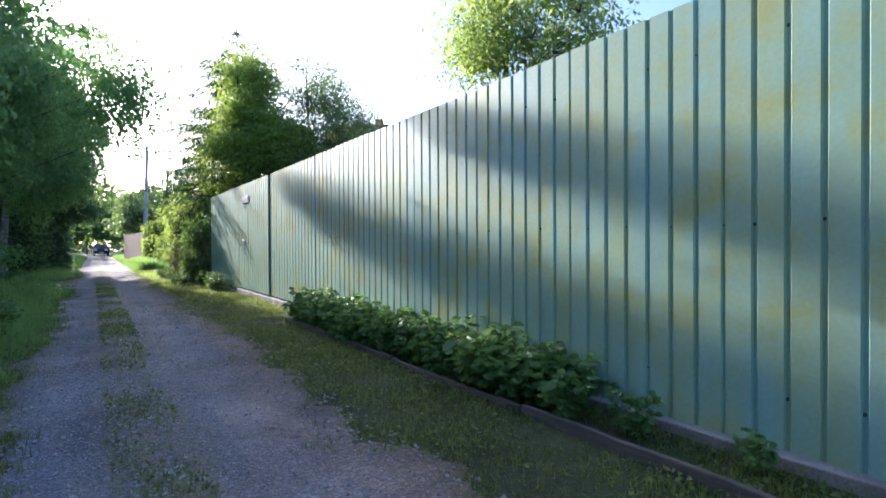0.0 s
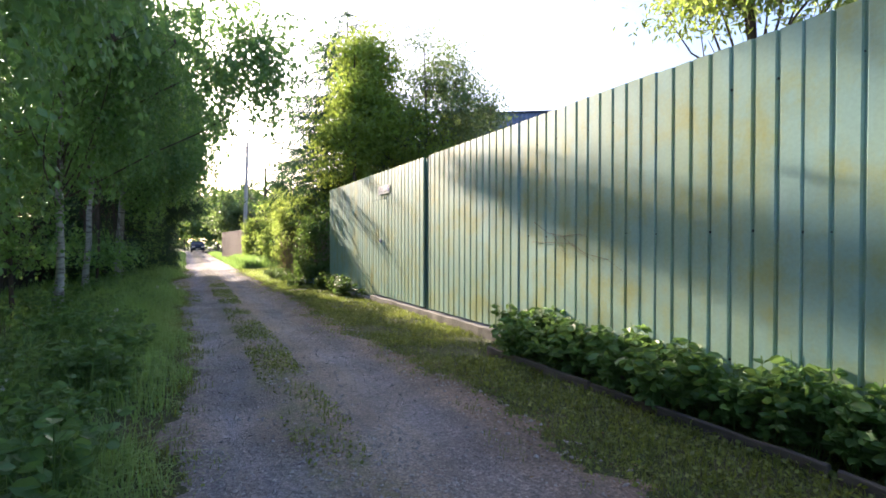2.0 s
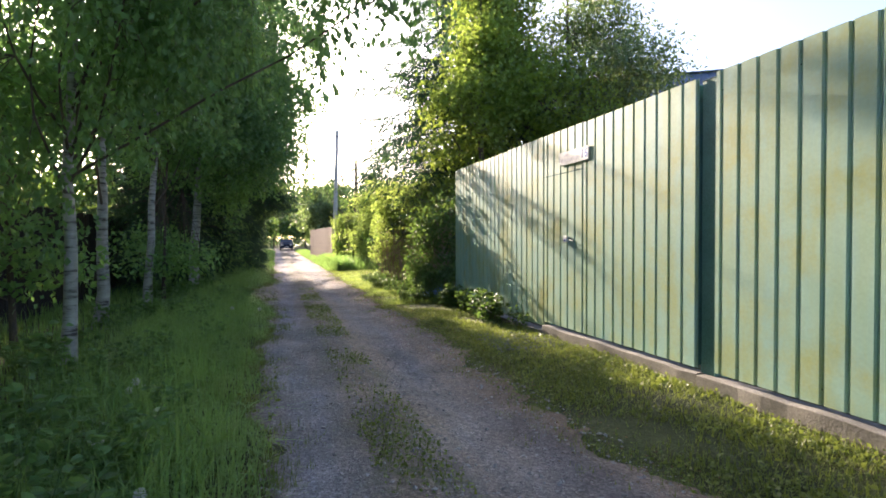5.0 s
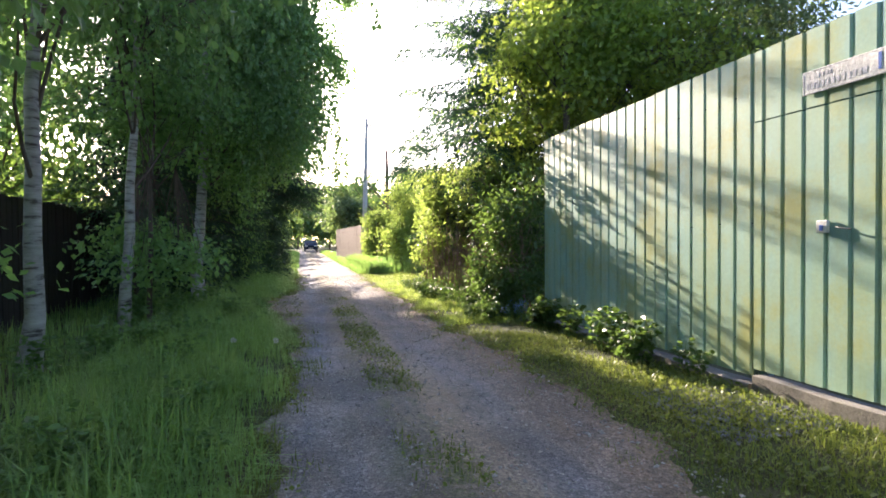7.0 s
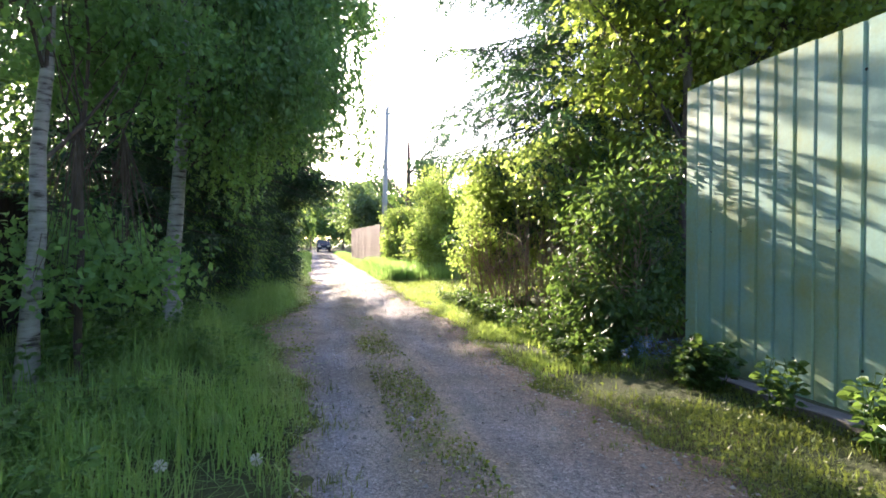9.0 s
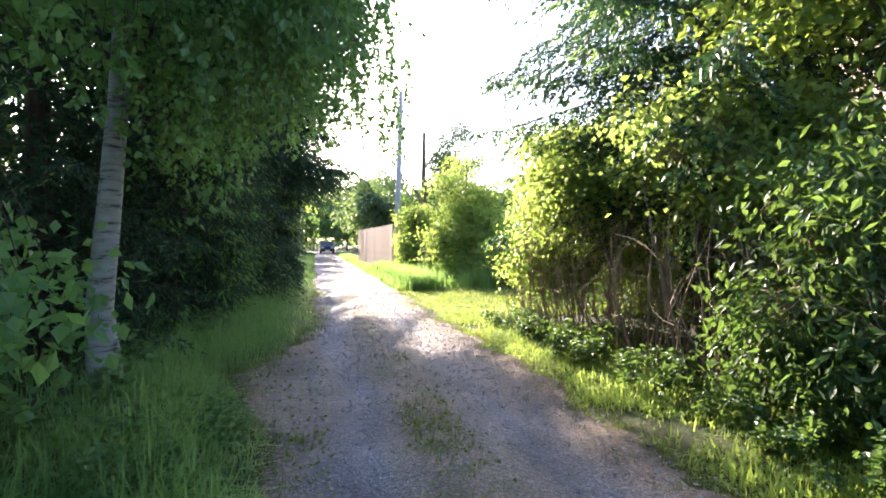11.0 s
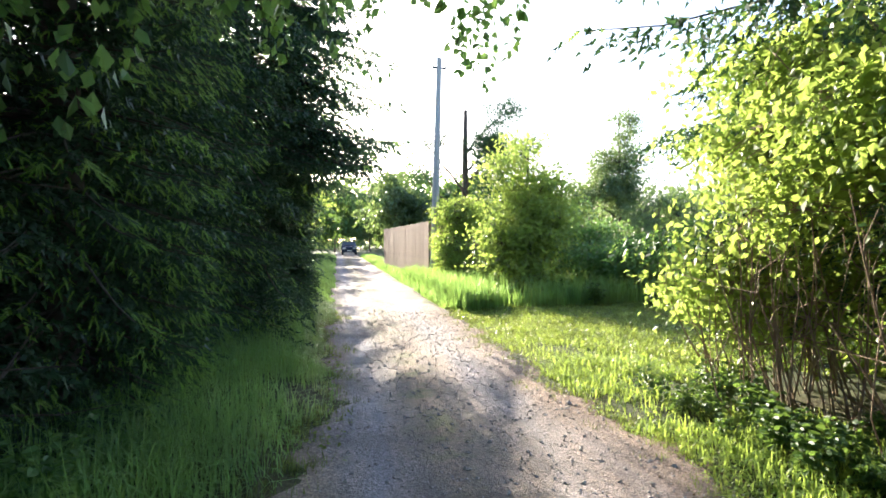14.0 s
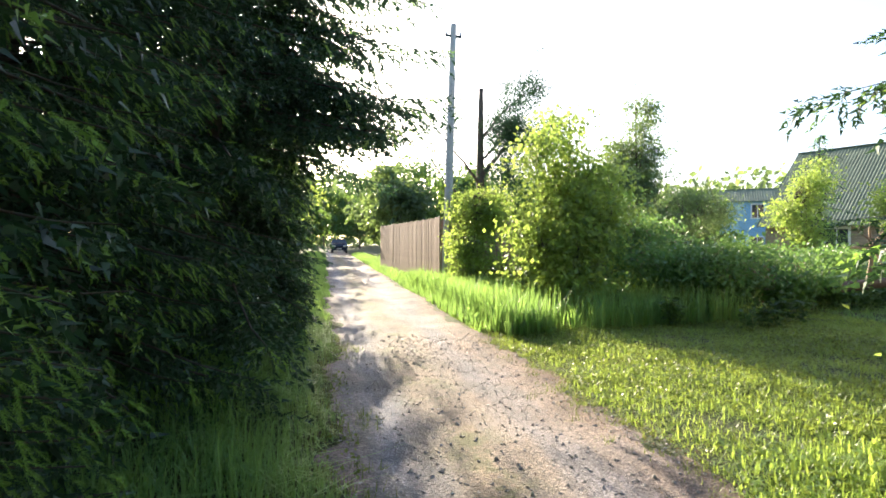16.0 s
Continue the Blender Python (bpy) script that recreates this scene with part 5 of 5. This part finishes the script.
def litter():
    rng = np.random.default_rng(510)
    n = 7000
    y = rng.uniform(-1, 30, n)
    x = np.where(rng.random(n) < 0.03, rng.uniform(-0.8, 2.8, n), lane_edge(y, 1) + rng.normal(size=n) * 0.17 - 0.02)
    p = np.stack([x, y, rise(x, y) + 0.016], -1)
    d = rng.normal(size=(n, 3)) * np.array([1, 1, 0.12])
    ob = link_mesh("dry_leaf_litter", leaves("dry_leaf_litter", p, d, rng.uniform(0.008, 0.028, n), rng, LEAF_LONG, 0.4), M_DRY)
    tagged(ob, "small dry brown leaves fallen on the lane", "leaf litter", kind="stuff")


litter()


# ---- fences, pole, houses, car ----


def board_fence(name, label, a, b, z0, z1, width, mat, seed, group="", lean=0.0):
    """A close board fence from a to b (x, y), each board apart."""
    rng = random.Random(seed)
    ob = thing(name, label, "fence", pose(a[0], a[1], 0, 0, 0, math.degrees(math.atan2(b[1] - a[1], b[0] - a[0]))), group)
    L = math.hypot(b[0] - a[0], b[1] - a[1])
    shapes = []
    for k in range(4):
        bm = bmesh.new()
        box(bm, 0, width - 0.012, -0.011, 0.011, z0, z1 + rng.uniform(-0.03, 0.03), 0.003)
        me = bpy.data.meshes.new("board")
        bm.to_mesh(me)
        bm.free()
        me.materials.append(mat)
        shapes.append(me)
    for i in range(int(L / width)):
        o = new("board", rng.choice(shapes))
        o.parent = ob
        o.location = (i * width, rng.uniform(-0.006, 0.006), 0)
        o.rotation_euler = (0, rng.uniform(-0.006, 0.006), 0)
    for z in (z0 + 0.3, z1 - 0.3):
        bm = bmesh.new()
        box(bm, 0, L, 0.018, 0.06, z - 0.035, z + 0.035, 0.004)
        part("rail", bm, mat, ob)
    for i in range(int(L / 2.5) + 1):
        bm = bmesh.new()
        box(bm, min(i * 2.5, L - 0.1), min(i * 2.5, L - 0.1) + 0.09, 0.062, 0.15, -0.4, z1 - 0.05, 0.005)
        part("post", bm, mat, ob)
    return ob


board_fence("board_fence", "brown close-board fence along the sunlit lane", (1.85, 48.0), (2.35, 36.7), -0.05, 2.0, 0.12, M_BROWNBOARD, 601)
board_fence("board_fence", "brown close-board fence behind the sallow bush", (2.40, 36.66), (8.6, 37.4), -0.05, 1.95, 0.12, M_BROWNBOARD, 602)
board_fence("dark_board_fence", "near-black board fence in the shade behind the birches", (-4.6, -2.0), (-4.6, 31.0), -0.05, 1.85, 0.145, M_DARKBOARD, 603)


def utility_pole():
    x, y = 2.40, 36.2
    p = thing("utility_pole", "grey concrete utility pole beside the brown fence", "utility pole", pose(x, y, float(rise(x, y)), 0, 1.6, 0))
    bm = bmesh.new()
    bmesh.ops.create_cone(bm, cap_ends=True, segments=8, radius1=0.14, radius2=0.085, depth=7.6, matrix=pose(0, 0, 3.6))
    part("shaft", bm, M_POLE, p)
    bm = bmesh.new()
    box(bm, -0.24, 0.24, -0.03, 0.03, 7.05, 7.11, 0.005)
    part("crossarm", bm, M_STEEL, p)
    for dx in (-0.21, 0.21):
        bm = bmesh.new()
        bmesh.ops.create_cone(bm, cap_ends=True, segments=10, radius1=0.045, radius2=0.03, depth=0.12, matrix=pose(dx, 0, 7.17))
        part("insulator", bm, M_WHITE, p)


utility_pole()


def gable_house(name, label, at, turn, w, d, wall_h, roof_h, wall, roof, windows, chimney=None, over=0.35, ribs=0.22):
    """A house: walls, a ribbed gable roof with its ridge along its length, windows on two sides, a chimney."""
    h = thing(name, label, "house", pose(at[0], at[1], at[2] if len(at) > 2 else float(rise(at[0], at[1])), 0, 0, turn))
    bm = bmesh.new()
    box(bm, -w / 2, w / 2, -d / 2, d / 2, -0.4, wall_h)
    part("wall", bm, wall, h)
    bm = bmesh.new()
    vs = [bm.verts.new(c) for c in ((-w / 2, -d / 2, wall_h), (-w / 2, d / 2, wall_h), (-w / 2, 0, wall_h + roof_h * 0.96), (w / 2, -d / 2, wall_h), (w / 2, d / 2, wall_h), (w / 2, 0, wall_h + roof_h * 0.96))]
    bm.faces.new(vs[:3])
    bm.faces.new(vs[5:2:-1])
    part("gable", bm, wall, h)
    slope = math.hypot(d / 2, roof_h)
    k = (d / 2 + over) / (d / 2)
    for sgn in (-1, 1):
        rows = []
        n = int((w + 2 * over) / (ribs / 4))
        xs = np.linspace(-w / 2 - over, w / 2 + over, n)
        zz = 0.022 * np.sin(xs * 2 * math.pi / ribs) + 0.03
        top = np.stack([xs, 0 * xs, wall_h + roof_h + zz], -1)
        low = np.stack([xs, 0 * xs + sgn * d / 2 * k, wall_h + roof_h - roof_h * k + zz], -1)
        v = np.concatenate([top, low, top - np.array([0, 0, 0.04]), low - np.array([0, 0, 0.04])])
        i = np.arange(n - 1)
        f = np.concatenate([np.stack([i, i + 1, i + n + 1, i + n], -1), np.stack([i + 2 * n, i + 3 * n, i + 3 * n + 1, i + 2 * n + 1], -1), np.stack([i + n, i + n + 1, i + 3 * n + 1, i + 3 * n], -1)])
        link_mesh("roof", np_mesh("roof", v, f), roof, h)
    bm = bmesh.new()
    box(bm, -w / 2 - over, w / 2 + over, -0.12, 0.12, wall_h + roof_h + 0.03, wall_h + roof_h + 0.08, 0.01)
    part("ridge_cap", bm, roof, h)
    for side, u, z, ww, hh in windows:
        m = pose(u, -d / 2, z) if side == "front" else pose(-w / 2, u, z, 0, 0, -90)
        win = new("window")
        win.parent, win.matrix_basis = h, m
        bm = bmesh.new()
        for a in ((-ww / 2 - 0.1, -ww / 2, 0, hh), (ww / 2, ww / 2 + 0.1, 0, hh), (-ww / 2 - 0.1, ww / 2 + 0.1, hh + 0.002, hh + 0.13), (-ww / 2 - 0.12, ww / 2 + 0.12, -0.12, -0.002), (-0.03, 0.03, 0.002, hh - 0.002)):
            box(bm, a[0], a[1], -0.05, 0.02, a[2], a[3])
        part("frame", bm, M_WHITE, win)
        bm = bmesh.new()
        box(bm, -ww / 2, ww / 2, -0.012, 0.02, 0, hh)
        part("pane", bm, M_GLASS, win)
    if chimney:
        bm = bmesh.new()
        box(bm, chimney[0] - 0.2, chimney[0] + 0.2, -0.22, 0.22, wall_h + roof_h * 0.6, wall_h + roof_h + chimney[1], 0.02)
        part("chimney", bm, M_BRICK, h)
    return h


gable_house("house", "timber house with blue-grey ribbed roof behind the fence", (14.4, 22.4), -34, 9.0, 7.0, 4.3, 3.1, M_TIMBER, M_SLATE, [("front", -1.5, 1.4, 1.1, 1.3), ("front", 1.5, 1.4, 1.1, 1.3)], (-2.6, 0.35))
gable_house("house", "house with a red ribbed roof behind the fence", (17.2, 8.6), 90, 8.0, 7.0, 4.6, 3.5, M_TIMBER, M_REDROOF, [("front", 0, 1.4, 1.1, 1.3)])
gable_house("house", "pale blue board house with white window frames", (42.5, 68.5), -42, 7.0, 6.0, 5.9, 1.3, M_BLUEWALL, M_GREENROOF, [("front", -1.7, 4.1, 1.0, 1.3), ("front", 1.6, 4.1, 1.0, 1.3), ("front", -1.7, 0.9, 1.0, 1.2), ("front", 1.6, 0.9, 1.0, 1.2)])
gable_house("barn", "long barn with a high green ribbed metal roof", (30.2, 42.0), -72, 13.0, 9.0, 2.4, 4.3, M_TIMBER, M_GREENROOF, [("front", -3, 0.9, 1.0, 1.0)], ribs=0.16)


def car():
    c = thing("parked_car", "dark blue car parked at the far end of the lane", "car", pose(0.6, 78.0, float(rise(0.6, 78.0)) + 0.01))
    bm = bmesh.new()
    prof = [(-2.0, 0.3), (-2.05, 0.75), (-1.9, 0.95), (-0.9, 1.02), (-0.35, 1.45), (1.0, 1.47), (1.75, 1.0), (2.0, 0.9), (2.05, 0.35)]
    rows = []
    for x in (-0.82, -0.7, 0.7, 0.82):
        ins = 0.0 if abs(x) < 0.8 else 0.05
        rows.append([bm.verts.new((x * (0.82 if z > 1.1 else 1.0), y * (1 - ins), z - ins * 0.6)) for y, z in prof])
    for a, b in zip(rows, rows[1:]):
        for i in range(len(prof)):
            j = (i + 1) % len(prof)
            bm.faces.new((a[i], a[j], b[j], b[i]))
    bm.faces.new(rows[0][::-1])
    bm.faces.new(rows[-1])
    bmesh.ops.recalc_face_normals(bm, faces=bm.faces)
    part("body", bm, M_CARPAINT, c)
    bm = bmesh.new()
    vs = [bm.verts.new(p) for p in ((-0.62, -0.90, 1.06), (0.62, -0.90, 1.06), (0.54, -0.42, 1.42), (-0.54, -0.42, 1.42))]
    bm.faces.new(vs)
    bmesh.ops.translate(bm, verts=vs, vec=(0, -0.02, 0.015))
    part("windscreen", bm, M_GLASS, c)
    for x in (-0.55, 0.55):
        bm = bmesh.new()
        box(bm, x - 0.16, x + 0.16, -2.07, -1.98, 0.66, 0.82, 0.02)
        part("headlight", bm, M_WHITE, c)
    bm = bmesh.new()
    box(bm, -0.26, 0.26, -2.075, -2.04, 0.42, 0.53, 0.005)
    part("number_plate", bm, M_WHITE, c)
    for x in (-0.72, 0.72):
        for y in (-1.3, 1.3):
            w = new("wheel")
            w.parent, w.matrix_basis = c, pose(x, y, 0.31, 0, 90, 0)
            bm = bmesh.new()
            bmesh.ops.create_cone(bm, cap_ends=True, segments=18, radius1=0.31, radius2=0.31, depth=0.2)
            part("tyre", bm, M_RUBBER, w)
            bm = bmesh.new()
            bmesh.ops.create_cone(bm, cap_ends=True, segments=14, radius1=0.19, radius2=0.19, depth=0.214)
            part("rim", bm, M_POLE, w)


car()


# ---- small things ----


def dandelion(x, y, h, rng):
    d = thing("dandelion", "dandelion with a white seed head in the verge", "flower", pose(x, y, float(rise(x, y))), "dandelions in the verge")
    t = Tubes(5)
    tip = np.array([rng.normal() * 0.03, rng.normal() * 0.03, h])
    t.add(curve_pts((0, 0, -0.02), tip, 0.01, rng, 5), [0.003] * 5)
    link_mesh("stalk", t.mesh("stalk"), M_HERB, d)
    n = 70
    v = unit(rng.normal(size=(n, 3)))
    link_mesh("seed_head", leaves("seed_head", tip + v * 0.004, v, 0.026, rng, [(0, 0), (0.6, 0.08), (0.9, 0.16), (1, 0)], 0.1, True), M_PUFF, d)


rd = np.random.default_rng(700)
for k in range(16):
    y = rd.uniform(1.5, 16)
    dandelion(float(lane_edge(y, -1)) - rd.uniform(0.1, 0.9), y, rd.uniform(0.16, 0.34), rd)


def forget_me_not(x, y, rng):
    f = thing("forget_me_not", "small blue flowering plant at the fence end", "flower", pose(x, y, float(rise(x, y))), "blue flowers at the fence end")
    t = Tubes(4)
    heads = []
    for k in range(9):
        e = np.array([rng.normal() * 0.09, rng.normal() * 0.09, rng.uniform(0.16, 0.3)])
        t.add(curve_pts((e[0] * 0.2, e[1] * 0.2, -0.02), e, 0.015, rng, 4), [0.002] * 4)
        heads.append(e)
    tagged(link_mesh("stem_cover", t.mesh("stem_cover"), M_HERB, f), kind="stuff")
    heads = np.repeat(np.array(heads), 14, 0)
    link_mesh("blossom_cover", leaves("blossom_cover", heads + rng.normal(size=heads.shape) * 0.022, rng.normal(size=heads.shape) + np.array([0, 0, 0.6]), 0.014, rng, LEAF_DIAMOND), M_FLOWER, f)


for x, y in ((2.62, 17.55), (2.5, 17.75), (2.72, 17.8), (2.4, 17.5), (2.78, 17.45)):
    forget_me_not(x, y, rd)


def dry_vine():
    """A dead creeper clinging to the ribs of the fence beside the gate."""
    t = Tubes(4)
    for pts in ([(7.95, 1.45), (7.7, 1.32), (7.45, 1.28), (7.2, 1.12), (6.95, 1.02)], [(7.98, 1.22), (7.6, 1.21), (7.3, 1.2)], [(7.45, 1.28), (7.2, 1.3), (7.05, 1.27)], [(7.3, 1.2), (7.1, 1.1), (6.8, 1.05), (6.55, 0.92)], [(7.6, 1.3), (7.5, 1.18), (7.4, 1.08)]):
        t.add([(FX - 0.006, y, z) for y, z in pts], np.linspace(0.003, 0.0012, len(pts)))
    ob = link_mesh("dry_vine", t.mesh("dry_vine"), M_TWIG)
    tagged(ob, "thin dead creeper clinging to the metal fence", "vine")


dry_vine()


def fallen_log(a, b, r, seed):
    rng = np.random.default_rng(seed)
    t = Tubes(9)
    p = curve_pts(a, b, 0.06, rng, 7)
    t.add(p, np.linspace(r, r * 0.7, 7))
    for k in range(5):
        s = p[int(rng.integers(1, 6))]
        t.add(curve_pts(s, s + rng.normal(size=3) * 0.3 + np.array([0, 0, 0.35]), 0.03, rng, 4), np.linspace(r * 0.3, 0.006, 4))
    ob = link_mesh("fallen_log", t.mesh("fallen_log"), M_BARK)
    tagged(ob, "grey fallen log with branch stubs at the clearing's back", "log", "fallen logs")


fallen_log((9.3, 30.9, 0.35), (12.8, 30.6, 0.55), 0.12, 711)
fallen_log((10.6, 30.3, 0.15), (13.4, 30.9, 0.3), 0.10, 712)


def cut_top():
    """The cut top of a young pine lying on the log heap, its whorl of pale branches spread."""
    rng = np.random.default_rng(720)
    t = Tubes(5)
    o = np.array([10.3, 30.8, 1.2])
    for k in range(8):
        a = k * 0.785 + 0.2
        t.add(curve_pts(o, o + np.array([math.cos(a) * 0.75, -0.15, math.sin(a) * 0.5 + 0.1]), 0.04, rng, 5), np.linspace(0.028, 0.018, 5))
    t.add(curve_pts(o + np.array([0, 0.1, -0.9]), o, 0.03, rng, 4), [0.05, 0.045, 0.04, 0.03])
    ob = link_mesh("fallen_pine", t.mesh("fallen_pine"), M_TWIG)
    tagged(ob, "cut young pine with spread pale branches on the logs", "fallen tree")


cut_top()
